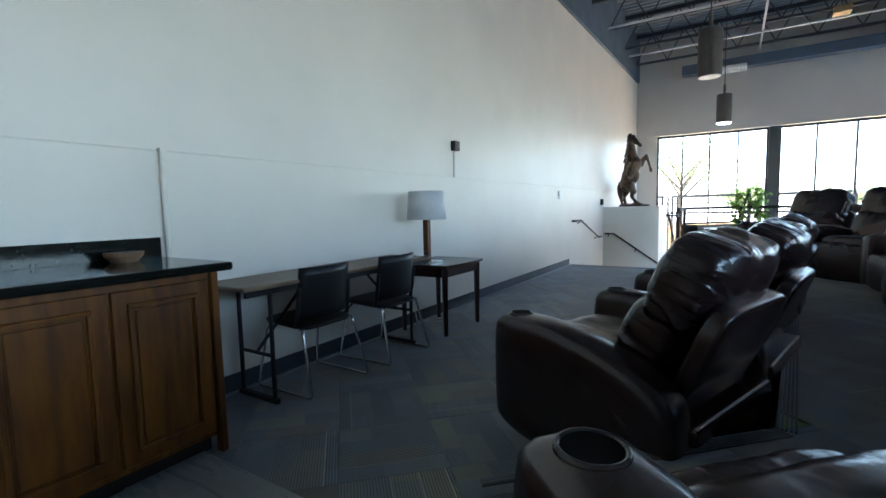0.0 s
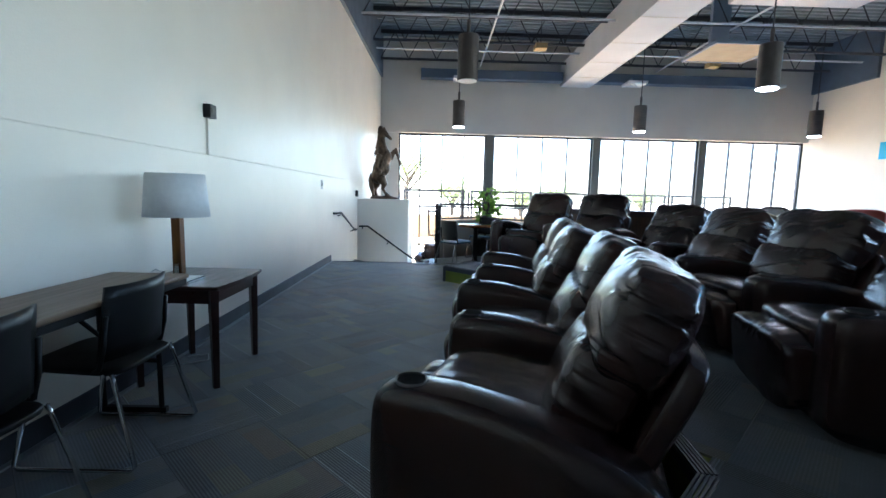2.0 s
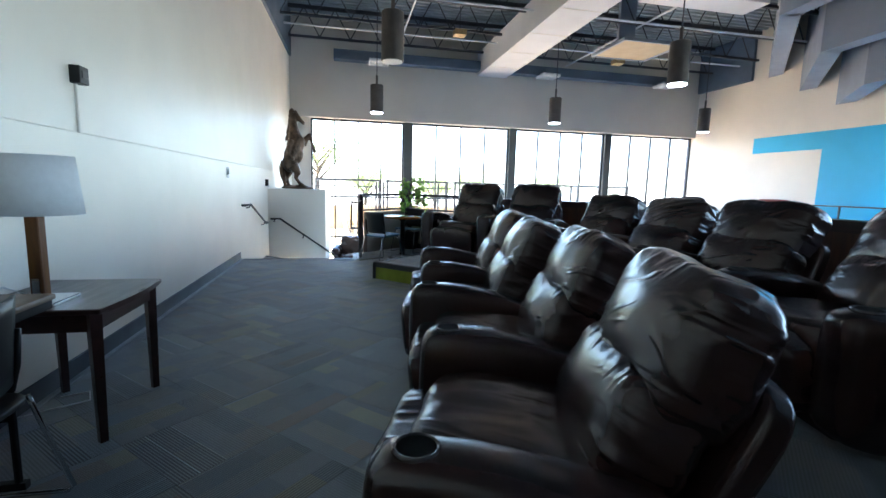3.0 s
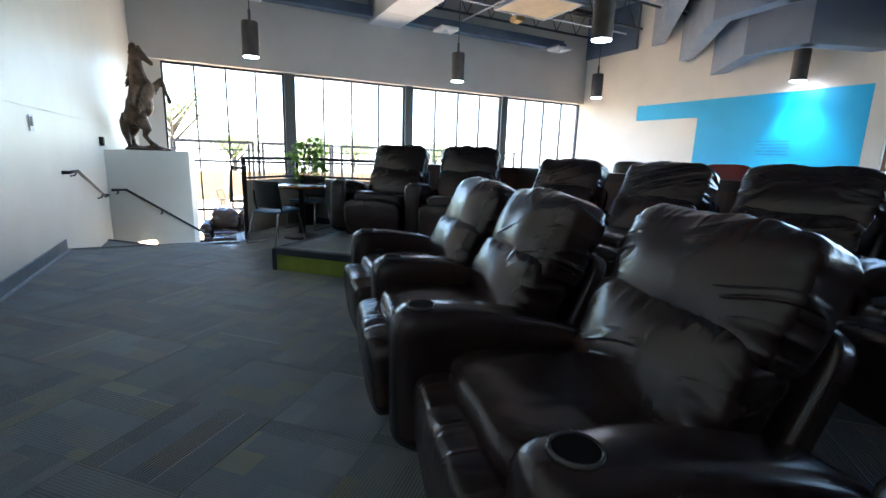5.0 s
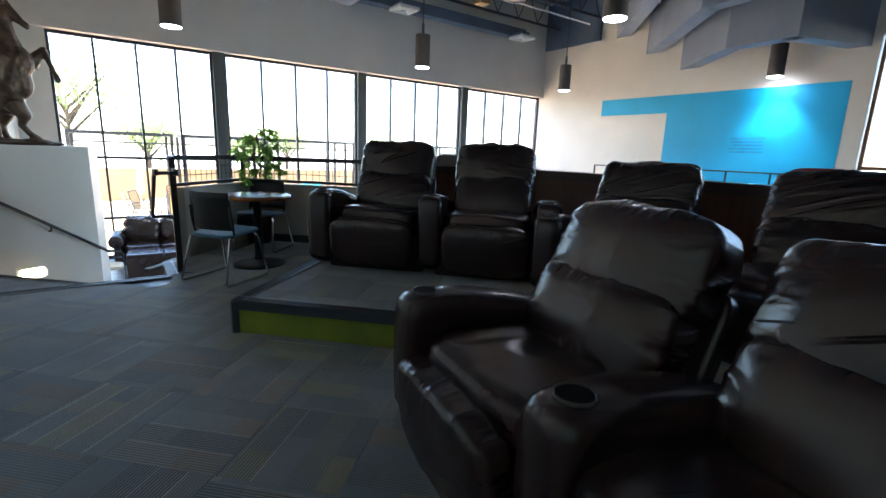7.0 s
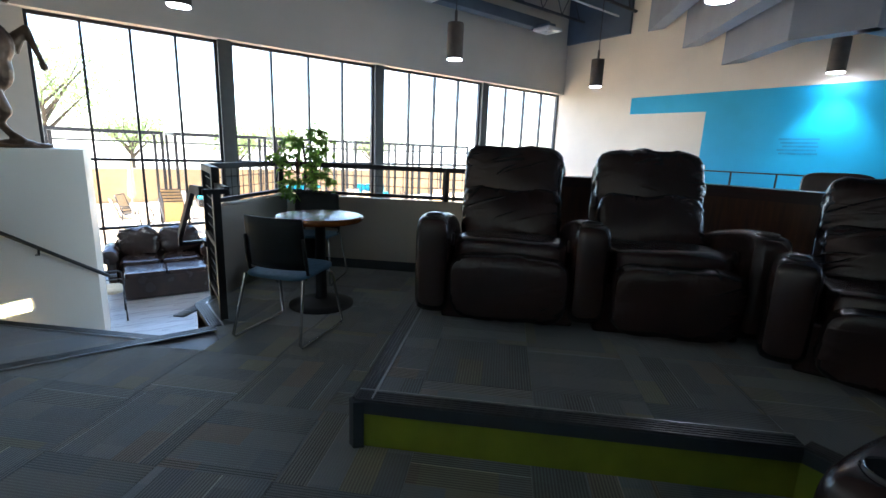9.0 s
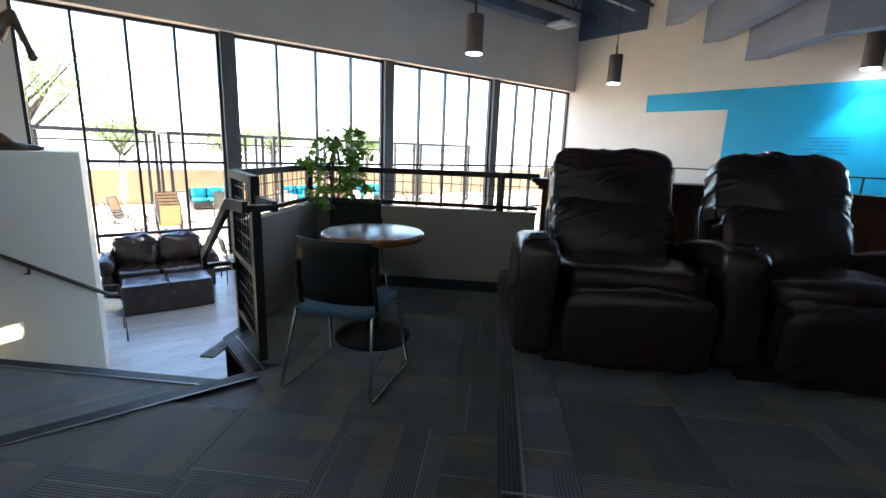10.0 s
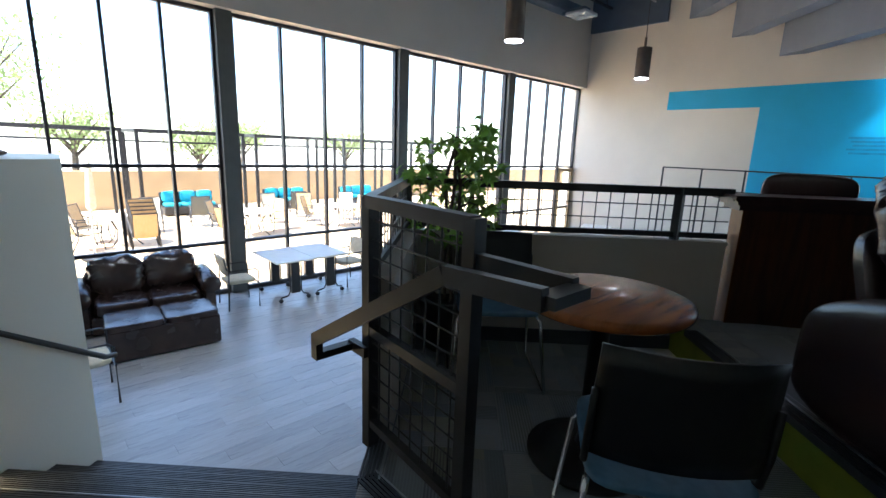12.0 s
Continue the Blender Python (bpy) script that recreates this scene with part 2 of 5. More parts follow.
M_BLACK = mat("black_plastic", (0.008, 0.008, 0.009), 0.42, var=0.1, spec=0.35)
M_METAL_BLACK = mat("black_steel", (0.020, 0.020, 0.022), 0.45, 0.0, var=0.15, scale=12)
M_CHROME = mat("chrome", (0.75, 0.77, 0.8), 0.12, 1.0, var=0.03)
M_CHERRY = wood("cherry_cabinet_wood", (0.150, 0.054, 0.006), (0.062, 0.020, 0.003), 0.38, (7, 7, 1))
M_CHERRY.node_tree.nodes["Principled BSDF"].inputs["Specular IOR Level"].default_value = 0.28
M_DARKWOOD = wood("dark_stained_wood", (0.045, 0.014, 0.010), (0.025, 0.008, 0.006), 0.3, (8, 1, 8), coat=0.0)
M_TABLETOP = wood("red_oak_table_top", (0.34, 0.105, 0.018), (0.19, 0.055, 0.011), 0.16, (1, 10, 1), coat=0.2)
M_LAMINATE = wood("brown_laminate", (0.20, 0.125, 0.075), (0.15, 0.09, 0.055), 0.4, (12, 1, 1))
M_RIM = mat("dark_chrome_rim", (0.10, 0.095, 0.095), 0.14, 0.6, var=0.05)
M_GRANITE = mat("black_granite", (0.006, 0.007, 0.006), 0.10, var=0.4, scale=60, spec=0.4, color2=(0.012, 0.013, 0.011))
M_SHADE = mat("white_linen_shade", (0.70, 0.72, 0.74), 0.8, var=0.03, scale=30, bump=0.1, bump_scale=200)
M_BRONZE = mat("dark_bronze", (0.15, 0.10, 0.068), 0.38, 0.6, var=0.3, scale=8, bump=0.3, bump_scale=30)
M_PENDANT = mat("brown_grey_metal", (0.115, 0.095, 0.082), 0.5, 0.2, var=0.1)
M_LENS = glow("lamp_lens", (0.85, 0.88, 1.0), 9.0)
M_AISLE = glow("aisle_light_lens", (1.0, 0.72, 0.35), 6.0)
M_MULLION = mat("bronze_anodised_frame", (0.045, 0.042, 0.045), 0.4, 0.4, var=0.1)
M_PILLAR = mat("grey_green_pillar", (0.085, 0.09, 0.085), 0.5, var=0.06)
M_GLASS = glass("window_glass")
M_WHITE = mat("white_plastic", (0.75, 0.76, 0.76), 0.4, var=0.03)
M_LVT = wood("grey_vinyl_plank", (0.39, 0.40, 0.41), (0.31, 0.315, 0.32), 0.28, (1, 9, 1), per_object=0.12, scale=2.2)
M_LEAF = leaf("ficus_leaf", (0.095, 0.18, 0.030), (0.22, 0.40, 0.06))
M_TREE = leaf("tree_leaf", (0.13, 0.17, 0.06), (0.30, 0.36, 0.14))
M_HALF = mat("taupe_wall_paint", (0.46, 0.42, 0.37), 0.55, var=0.03, scale=1.0, bump=0.1, bump_scale=90)
M_WELL_SHADE = mat("cup_well_shade_black", (0.004, 0.004, 0.004), 0.9, var=0.05, spec=0.1)
M_CLOUD = mat("tan_acoustic_felt", (0.42, 0.33, 0.22), 0.9, var=0.05, scale=3, bump=0.2, bump_scale=150)
M_BARK = mat("bark", (0.10, 0.075, 0.05), 0.9, var=0.3, scale=12, bump=0.5, bump_scale=25)
M_PLANTER = mat("dark_planter", (0.03, 0.03, 0.03), 0.5)
M_BLUE_SEAT = mat("blue_seat_fabric", (0.07, 0.16, 0.26), 0.5, var=0.1, scale=30, bump=0.1, bump_scale=300)
M_RED = mat("red_upholstery", (0.30, 0.02, 0.015), 0.45, var=0.15)
M_PAVING = mat("concrete_paving", (0.55, 0.42, 0.28), 0.85, var=0.1, scale=1.5, bump=0.2, bump_scale=50)
M_STUCCO = mat("tan_stucco", (0.50, 0.35, 0.19), 0.9, var=0.08, scale=1.5, bump=0.4, bump_scale=60)
M_TAN = mat("tan_sling_fabric", (0.50, 0.33, 0.15), 0.7, var=0.1, scale=20)
M_TEAL = mat("teal_cushion_fabric", (0.02, 0.30, 0.38), 0.8, var=0.1, scale=20)
M_HAZE_GROUND = mat("pale_haze_ground", (0.50, 0.47, 0.40), 0.95, var=0.12, scale=0.2, bump=0.2, bump_scale=20)
M_CREAM = mat("cream_cushion", (0.62, 0.55, 0.40), 0.75, var=0.08, scale=15)
M_TABLE_LIGHT = mat("light_laminate", (0.78, 0.75, 0.68), 0.45, var=0.04)
M_LOW_BOUNCE = mat("dark_low_bounce_paint", (0.16, 0.15, 0.14), 0.6, var=0.05, scale=1.2)
M_PARTITION = wood("dark_cherry_partition", (0.085, 0.030, 0.011), (0.045, 0.016, 0.007), 0.35, (10, 10, 1), coat=0.2)
M_YELLOWWOOD = wood("cedar_frame", (0.30, 0.13, 0.04), (0.2, 0.085, 0.03), 0.4, (8, 8, 1))


# ---- mesh helpers ----
def link_mesh(name, bm, material, smooth=False):
    me = bpy.data.meshes.new(name)
    bmesh.ops.recalc_face_normals(bm, faces=bm.faces)
    if smooth:
        for f in bm.faces:
            f.smooth = True
    bm.to_mesh(me)
    bm.free()
    me.materials.append(material)
    return me


def part(name, bm, material, parent=None, label="", smooth=False, at=None):
    ob = new(name, link_mesh(name, bm, material, smooth))
    ob.parent = parent
    if at is not None:
        ob.matrix_local = at
    if label:
        tagged(ob, label)
    return ob


def thing(name, m, label, category, group=""):
    ob = new(name)
    ob.empty_display_size = 0.1
    ob.matrix_world = m
    return tagged(ob, label, category, group)


def solid(name, bm, material, label, category="", kind="structure", smooth=False, group=""):
    return tagged(part(name, bm, material, None, "", smooth), label, category, group, kind)


def box(bm, x0, y0, z0, x1, y1, z1, bevel=0.0, seg=2):
    c = bmesh.ops.create_cube(bm, size=1.0)
    bmesh.ops.scale(bm, vec=(abs(x1 - x0), abs(y1 - y0), abs(z1 - z0)), verts=c["verts"])
    bmesh.ops.translate(bm, vec=((x0 + x1) / 2, (y0 + y1) / 2, (z0 + z1) / 2), verts=c["verts"])
    if bevel:
        es = list({e for v in c["verts"] for e in v.link_edges})
        bmesh.ops.bevel(bm, geom=es, offset=bevel, segments=seg, affect="EDGES", profile=0.5)
    return bm


def boxm(*a, **k):
    return box(bmesh.new(), *a, **k)


def prism(bm, pts, z0, z1):
    """An upright prism over a plan outline."""
    lo = [bm.verts.new((x, y, z0)) for x, y in pts]
    hi = [bm.verts.new((x, y, z1)) for x, y in pts]
    n = len(pts)
    bm.faces.new(hi)
    bm.faces.new(lo[::-1])
    for i in range(n):
        bm.faces.new((lo[i], lo[(i + 1) % n], hi[(i + 1) % n], hi[i]))
    return bm


def extrude_profile(bm, pts, a, b):
    """A profile in (x, z) drawn out along y from a to b."""
    lo = [bm.verts.new((x, a, z)) for x, z in pts]
    hi = [bm.verts.new((x, b, z)) for x, z in pts]
    n = len(pts)
    bm.faces.new(hi)
    bm.faces.new(lo[::-1])
    for i in range(n):
        bm.faces.new((lo[i], lo[(i + 1) % n], hi[(i + 1) % n], hi[i]))
    return bm


def rod(bm, p, q, r, seg=8, r2=None):
    p, q = Vector(p), Vector(q)
    d = q - p
    c = bmesh.ops.create_cone(bm, cap_ends=True, segments=seg, radius1=r, radius2=r if r2 is None else r2, depth=d.length)
    m = Matrix.Translation((p + q) / 2) @ d.to_track_quat("Z", "Y").to_matrix().to_4x4()
    bmesh.ops.transform(bm, matrix=m, verts=c["verts"])
    return bm


def tube(bm, pts, r, seg=8):
    """A bent tube through the points, mitred by short overlapping lengths."""
    pts = [Vector(p) for p in pts]
    rings = []
    for i, p in enumerate(pts):
        d = (pts[min(i + 1, len(pts) - 1)] - pts[max(i - 1, 0)]).normalized()
        q = d.to_track_quat("Z", "Y")
        rings.append([bm.verts.new(p + q @ Vector((r * math.cos(a), r * math.sin(a), 0))) for a in [2 * math.pi * k / seg for k in range(seg)]])
    for a, b in zip(rings, rings[1:]):
        best = min(range(seg), key=lambda s: (a[0].co - b[s].co).length)
        for k in range(seg):
            bm.faces.new((a[k], a[(k + 1) % seg], b[(k + 1 + best) % seg], b[(k + best) % seg]))
    bm.faces.new(rings[0][::-1])
    bm.faces.new(rings[-1])
    return bm


def bar(bm, p, q, w, h):
    """A square bar from p to q, w wide and h high."""
    p, q = Vector(p), Vector(q)
    d = q - p
    c = bmesh.ops.create_cube(bm, size=1.0)
    bmesh.ops.scale(bm, vec=(w, h, d.length), verts=c["verts"])
    up = "Y"
    m = Matrix.Translation((p + q) / 2) @ d.to_track_quat("Z", up).to_matrix().to_4x4()
    bmesh.ops.transform(bm, matrix=m, verts=c["verts"])
    return bm


def lathe(bm, prof, seg=24, centre=(0, 0)):
    """A turned body: prof is (radius, height) from bottom to top."""
    rings = []
    for r, z in prof:
        rings.append([bm.verts.new((centre[0] + r * math.cos(2 * math.pi * k / seg), centre[1] + r * math.sin(2 * math.pi * k / seg), z)) for k in range(seg)])
    for a, b in zip(rings, rings[1:]):
        for k in range(seg):
            bm.faces.new((a[k], a[(k + 1) % seg], b[(k + 1) % seg], b[k]))
    bm.faces.new(rings[0][::-1])
    bm.faces.new(rings[-1])
    return bm


def pillow(bm, size, n=14, power=5.0, puff=0.0, wrinkle=0.0, seed=0.0, m=None, fold=0.0):
    """A stuffed cushion: a rounded block, softly uneven, with sharp creases running in from its seams."""
    sx, sy, sz = (s / 2 for s in size)
    grid = bmesh.ops.create_cube(bm, size=2.0)
    es = list({e for v in grid["verts"] for e in v.link_edges})
    bmesh.ops.subdivide_edges(bm, edges=es, cuts=n, use_grid_fill=True)
    vs = [v for v in bm.verts if v.tag is False]
    for v in vs:
        c = v.co.copy()
        r = (abs(c.x) ** power + abs(c.y) ** power + abs(c.z) ** power) ** (1 / power)
        u = c / r
        w = Vector((u.x * sx, u.y * sy, u.z * sz))
        if puff:
            w.x += math.copysign(puff * max(0, 1 - u.y ** 2) * max(0, 1 - u.z ** 2), u.x) * (abs(u.x) > 0.3)
        d = u.normalized()
        if wrinkle:
            w += d * wrinkle * noise.noise(Vector((w.x * 4 + seed, w.y * 4.5 + seed * 1.7, w.z * 4)))
        if fold:
            edge = max(0.0, max(abs(u.y), abs(u.z)) - 0.42) / 0.58
            q = Vector((w.y * 4.0 + seed, w.z * 4.0 - seed, w.x * 3))
            q += Vector((noise.noise(q * 0.7), noise.noise(q * 0.7 + Vector((9, 3, 1))), 0)) * 0.9
            ridge = 1 - min(1, abs(noise.noise(Vector((q.x * 0.6, q.y * 2.0, q.z)))) * 3.0)
            w += d * fold * (ridge ** 2) * (0.04 + 0.96 * edge ** 1.8)
            pinch = 1 - min(1, abs(noise.noise(Vector((math.atan2(u.z, u.y) * 5.0 + seed, seed, 0.3)))) * 2.5)
            w -= d * fold * 0.3 * pinch ** 2 * edge ** 2
            # gathers: short folds that run in square from the seams
            ez = max(0.0, abs(u.z) - 0.5) / 0.5
            ey = max(0.0, abs(u.y) - 0.6) / 0.4
            gz = abs(noise.noise(Vector((w.y * 9.0 + seed * 3.1, w.z * 1.6, 2.0 + seed))))
            gy = abs(noise.noise(Vector((w.z * 9.0 - seed * 2.3, w.y * 1.6, 7.0 + seed))))
            w -= d * fold * 0.5 * ((1 - min(1, gz * 3.2)) ** 2 * ez ** 1.6 + 0.15 * (1 - min(1, gy * 3.2)) ** 2 * ey ** 2)
        v.co = w
        v.tag = True
    if m is not None:
        bmesh.ops.transform(bm, matrix=m, verts=vs)
    return bm


def inside(p, poly):
    c, j = False, len(poly) - 1
    for i in range(len(poly)):
        (xi, yi), (xj, yj) = poly[i], poly[j]
        if (yi > p[1]) != (yj > p[1]) and p[0] < (xj - xi) * (p[1] - yi) / (yj - yi) + xi:
            c = not c
        j = i
    return c

# ---- setting: upper floor, stair, lower floor ----
LOW = -1.40
RISE = 0.1556
WIN = 18.22
R_X = 14.8
upper = [(-0.02, -5.0), (12.0, -5.0), (12.0, 3.2), (7.2, 8.0), (4.55, 10.62), (2.98, 12.19), (1.84, 11.05), (1.84, 10.46), (-0.02, 10.46)]
floor_up = solid("floor", prism(bmesh.new(), upper, -0.30, -0.012), M_BASE, "dark carpeted upper floor", "floor")
lower = [(0.0, 10.5), (R_X, 0.5), (R_X, WIN), (0.0, WIN)]
floor_low = solid("floor_lower", prism(bmesh.new(), lower, LOW - 0.2, LOW - 0.008), M_BASE, "pale grey vinyl plank lower floor", "floor")

# riser walls below the upper floor's edge
bm = bmesh.new()
for (ax, ay), (bx, by) in (((1.84, 10.46), (1.84, 11.05)), ((1.84, 11.05), (2.98, 12.19)), ((2.98, 12.19), (4.55, 10.62)), ((4.55, 10.62), (7.2, 8.0)), ((7.2, 8.0), (12.0, 3.2))):
    d = Vector((bx - ax, by - ay, 0)).normalized()
    n = Vector((d.y, -d.x, 0)) * 0.12
    prism(bm, [(ax, ay), (bx, by), (bx + n.x, by + n.y), (ax + n.x, ay + n.y)], LOW, -0.014)
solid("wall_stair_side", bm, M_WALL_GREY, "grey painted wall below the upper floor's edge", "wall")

# two straight steps, the landing, then the slanted flight
stair = thing("stairs", pose(0, 0, 0), "carpeted stairs with dark ribbed rubber nosings", "stairs")
tagged(stair, kind="structure")


def nosing(p, q, z, parent, out, strip=True):
    """A ribbed rubber stair edge from p to q; out points down the stair."""
    p, q, o = Vector((*p, z)), Vector((*q, z)), Vector((*out, 0))
    bm = bmesh.new()
    for k in range(5):
        a = o * (0.012 - k * 0.016)
        w = 0.010
        vs = []
        for base in (p, q):
            for dx, dz in ((0, -0.03 if k == 0 else -0.004), (0, 0.007), (-w, 0.007), (-w, -0.004)):
                vs.append(bm.verts.new(base + a + o * dx + Vector((0, 0, dz))))
        for i in range(4):
            bm.faces.new((vs[i], vs[(i + 1) % 4], vs[4 + (i + 1) % 4], vs[4 + i]))
        bm.faces.new(vs[:4]); bm.faces.new(vs[4:][::-1])
    part("nosing", bm, M_NOSE, parent)
    if not strip:
        return
    bm = bmesh.new()
    vs = [bm.verts.new(b + o * dx + Vector((0, 0, dz))) for b in (p, q) for dx, dz in ((-0.069, 0.0), (-0.069, 0.008), (-0.078, 0.008), (-0.078, 0.0))]
    for i in range(4):
        bm.faces.new((vs[i], vs[(i + 1) % 4], vs[4 + (i + 1) % 4], vs[4 + i]))
    part("metal_strip", bm, M_ALU, parent)


part("tread", prism(bmesh.new(), [(0, 10.46), (1.84, 10.46), (1.84, 10.76), (0, 10.76)], LOW, -RISE), M_CARPET, stair)
part("landing", prism(bmesh.new(), [(0, 10.76), (1.84, 10.76), (1.84, 11.03), (0, 12.87)], LOW, -2 * RISE), M_CARPET, stair)
nosing((0, 10.46), (1.86, 10.46), 0.0, stair, (0, 1))
nosing((0, 10.76), (1.84, 10.76), -RISE, stair, (0, 1))
S2 = 2 ** -0.5
for k in range(7):
    s = 12.87 + 0.362 * k
    z = -(2 + k) * RISE
    e = 0.362
    right = (s - 9.21) / 2
    left = min(1.215, max(0.0, (s - 13.29) / 1.504))
    if k < 6:
        part("tread", prism(bmesh.new(), [(right, s - right), (right + e / 2, s + e - right - e / 2), (left + 0.0, s + e - left), (left, s - left)], LOW, z - RISE), M_CARPET, stair)
    if k < 7:
        nosing((left, s - left), (right, s - right), z, stair, (S2, S2))
nosing((1.84, 10.47), (1.84, 11.05), 0.0, stair, (-1, 0))
nosing((1.84, 11.05), (2.2, 11.41), 0.0, stair, (-S2, S2))

# ---- walls ----
bm = bmesh.new()
extrude_profile(bm, [(-0.3, LOW), (0, LOW), (0, 1.55), (-0.008, 1.558), (-0.008, 6.6), (-0.3, 6.6)], -5.0, WIN + 0.3)
solid("wall_west", bm, M_WALL, "tall white painted wall with a shallow ledge line", "wall")
bm = bmesh.new()
box(bm, -0.3, WIN - 0.28, 3.39, R_X + 0.3, WIN + 0.3, 6.6)
box(bm, -0.018, WIN - 0.10, LOW, 0.60, WIN + 0.3, 3.39)
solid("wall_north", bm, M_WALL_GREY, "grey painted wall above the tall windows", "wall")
bm = bmesh.new()
box(bm, R_X, 8.6, LOW, R_X + 0.3, WIN + 0.3, 6.6)
box(bm, R_X, -5, 4.0, R_X + 0.3, 8.6, 6.6)
box(bm, R_X, -5, LOW, R_X + 0.3, -4.0, 4.0)
solid("wall_east", bm, M_WALL_WARM, "warm beige painted wall", "wall")
# Unseen closing wall; its colour is assumed and kept dark to cut bounced light.
solid("wall_south", boxm(-0.3, -5.3, LOW, R_X + 0.3, -5.0, 6.6), M_LOW_BOUNCE, "unseen closing wall behind the start, dark taupe to cut bounced light", "wall")
bm = bmesh.new()
prism_pts = [(15.32, 2.62), (15.32, 3.11), (8.95, 3.11), (8.95, LOW + 0.1), (13.06, LOW + 0.1), (13.06, 2.61)]
vs = [bm.verts.new((R_X - 0.006, y, z)) for y, z in prism_pts]
ws = [bm.verts.new((R_X + 0.01, y, z)) for y, z in prism_pts]
bm.faces.new(vs)
for i in range(6):
    bm.faces.new((vs[i], vs[(i + 1) % 6], ws[(i + 1) % 6], ws[i]))
solid("wall_blue_field", bm, M_BLUE, "bright sky blue painted field on the beige wall", "wall")

# baseboard along the white wall, with its pale edge strip
solid("baseboard", boxm(0.002, -5, 0, 0.016, 10.42, 0.125, bevel=0.004, seg=1), M_BASE, "dark rubber baseboard", "baseboard")
solid("trim", boxm(0.018, 2.7, 0.002, 0.05, 10.44, 0.012), M_ALU, "pale metal strip along the carpet edge", "trim")

# ---- window wall ----
pillars = [3.75, 7.48, 11.21]
bays = [(0.60, 3.62), (3.88, 7.35), (7.61, 11.08), (11.34, 14.79)]
for i, x in enumerate(pillars):
    solid("pillar_%d" % (i + 1), boxm(x - 0.13, WIN - 0.16, LOW, x + 0.13, WIN + 0.12, 3.39, bevel=0.006, seg=1), M_PILLAR, "dark grey painted steel pillar between the windows", "pillar")
Z_TR, Z_SILL = 0.88, -0.47
for i, (a, b) in enumerate(bays):
    w = thing("window_%d" % (i + 1), pose(a, WIN, LOW), "tall storefront window with dark bronze mullions", "window")
    tagged(w, kind="structure")
    W, Hh = b - a, 3.39 - LOW
    bm = bmesh.new()
    box(bm, 0, -0.05, 0, 0.05, 0.05, Hh); box(bm, W - 0.05, -0.05, 0, W, 0.05, Hh)
    box(bm, 0.05, -0.05, 0, W - 0.05, 0.05, 0.07); box(bm, 0.05, -0.05, Hh - 0.06, W - 0.05, 0.05, Hh)
    part("window_frame", bm, M_MULLION, w)
    for k in (1, 2, 3):
        x = W * k / 4
        part("mullion", boxm(x - 0.022, -0.05, 0.07, x + 0.022, 0.05, Hh - 0.06), M_MULLION, w)
    for z in (Z_TR - LOW, Z_SILL - LOW):
        bm = bmesh.new()
        for k in range(4):
            lo = 0.05 if k == 0 else W * k / 4 + 0.022
            hi = W - 0.05 if k == 3 else W * (k + 1) / 4 - 0.022
            box(bm, lo, -0.045, z - 0.028, hi, 0.045, z + 0.028)
        part("transom_bar", bm, M_MULLION, w)
    for k in range(4):
        p = part("pane", boxm(W * k / 4 + 0.02, -0.004, 0.05, W * (k + 1) / 4 - 0.02, 0.004, Hh - 0.04), M_GLASS, w)
        p.visible_shadow = False
# glazed exit door in the last bay; the golden sunlight is put into its frame's colour
M_DOOR_SUNLIT = mat("sunlit_tan_door_metal", (0.42, 0.30, 0.16), 0.45, 0.2, var=0.08)
dr = thing("door_1", pose(13.93, WIN - 0.06, LOW), "closed glazed exit door, its metal frame coloured tan for the sunlight on it", "door")
tagged(dr, kind="structure")
bm = bmesh.new()
box(bm, 0, -0.03, 0.01, 0.10, 0.006, 2.24); box(bm, 0.72, -0.03, 0.01, 0.82, 0.006, 2.24)
box(bm, 0.10, -0.03, 0.01, 0.72, 0.006, 0.24); box(bm, 0.10, -0.03, 2.12, 0.72, 0.006, 2.24)
part("door_frame", bm, M_DOOR_SUNLIT, dr)
part("push_bar", bar(bmesh.new(), (0.08, -0.07, 1.0), (0.74, -0.07, 1.0), 0.04, 0.04), M_ALU, dr)
# windows at the end of the east wall, drawn on out of view around the fill lamp
w = thing("window_5", pose(R_X + 0.1, -4.0, LOW), "tall window with reddish brown frames", "window")
tagged(w, kind="structure")
bm = bmesh.new()
for k in range(17):
    box(bm, -0.05, 0.02 + k * 0.78, 0, 0.05, 0.09 + k * 0.78, 5.4)
    if k < 16:
        box(bm, -0.05, 0.09 + k * 0.78, 2.6, 0.05, 0.80 + k * 0.78, 2.68)
part("window_frame", bm, M_YELLOWWOOD, w)
p = part("pane", boxm(-0.004, 0.03, 0, 0.004, 12.57, 5.4), M_GLASS, w)
p.visible_shadow = False

# ---- ceiling ----
bm = bmesh.new()
x0, x1 = -0.3, R_X + 0.3
y = -5.2
prof = []
while y < WIN + 0.4:
    prof += [(y, 6.50), (y + 0.09, 6.50), (y + 0.12, 6.58), (y + 0.19, 6.58)]
    y += 0.22
lo = [bm.verts.new((x0, a, b)) for a, b in prof]
hi = [bm.verts.new((x1, a, b)) for a, b in prof]
for i in range(len(prof) - 1):
    bm.faces.new((lo[i], lo[i + 1], hi[i + 1], hi[i]))
box(bm, x0, -5.3, 6.60, x1, WIN + 0.4, 6.75)
solid("ceiling", bm, M_DECK, "corrugated steel roof deck", "ceiling")


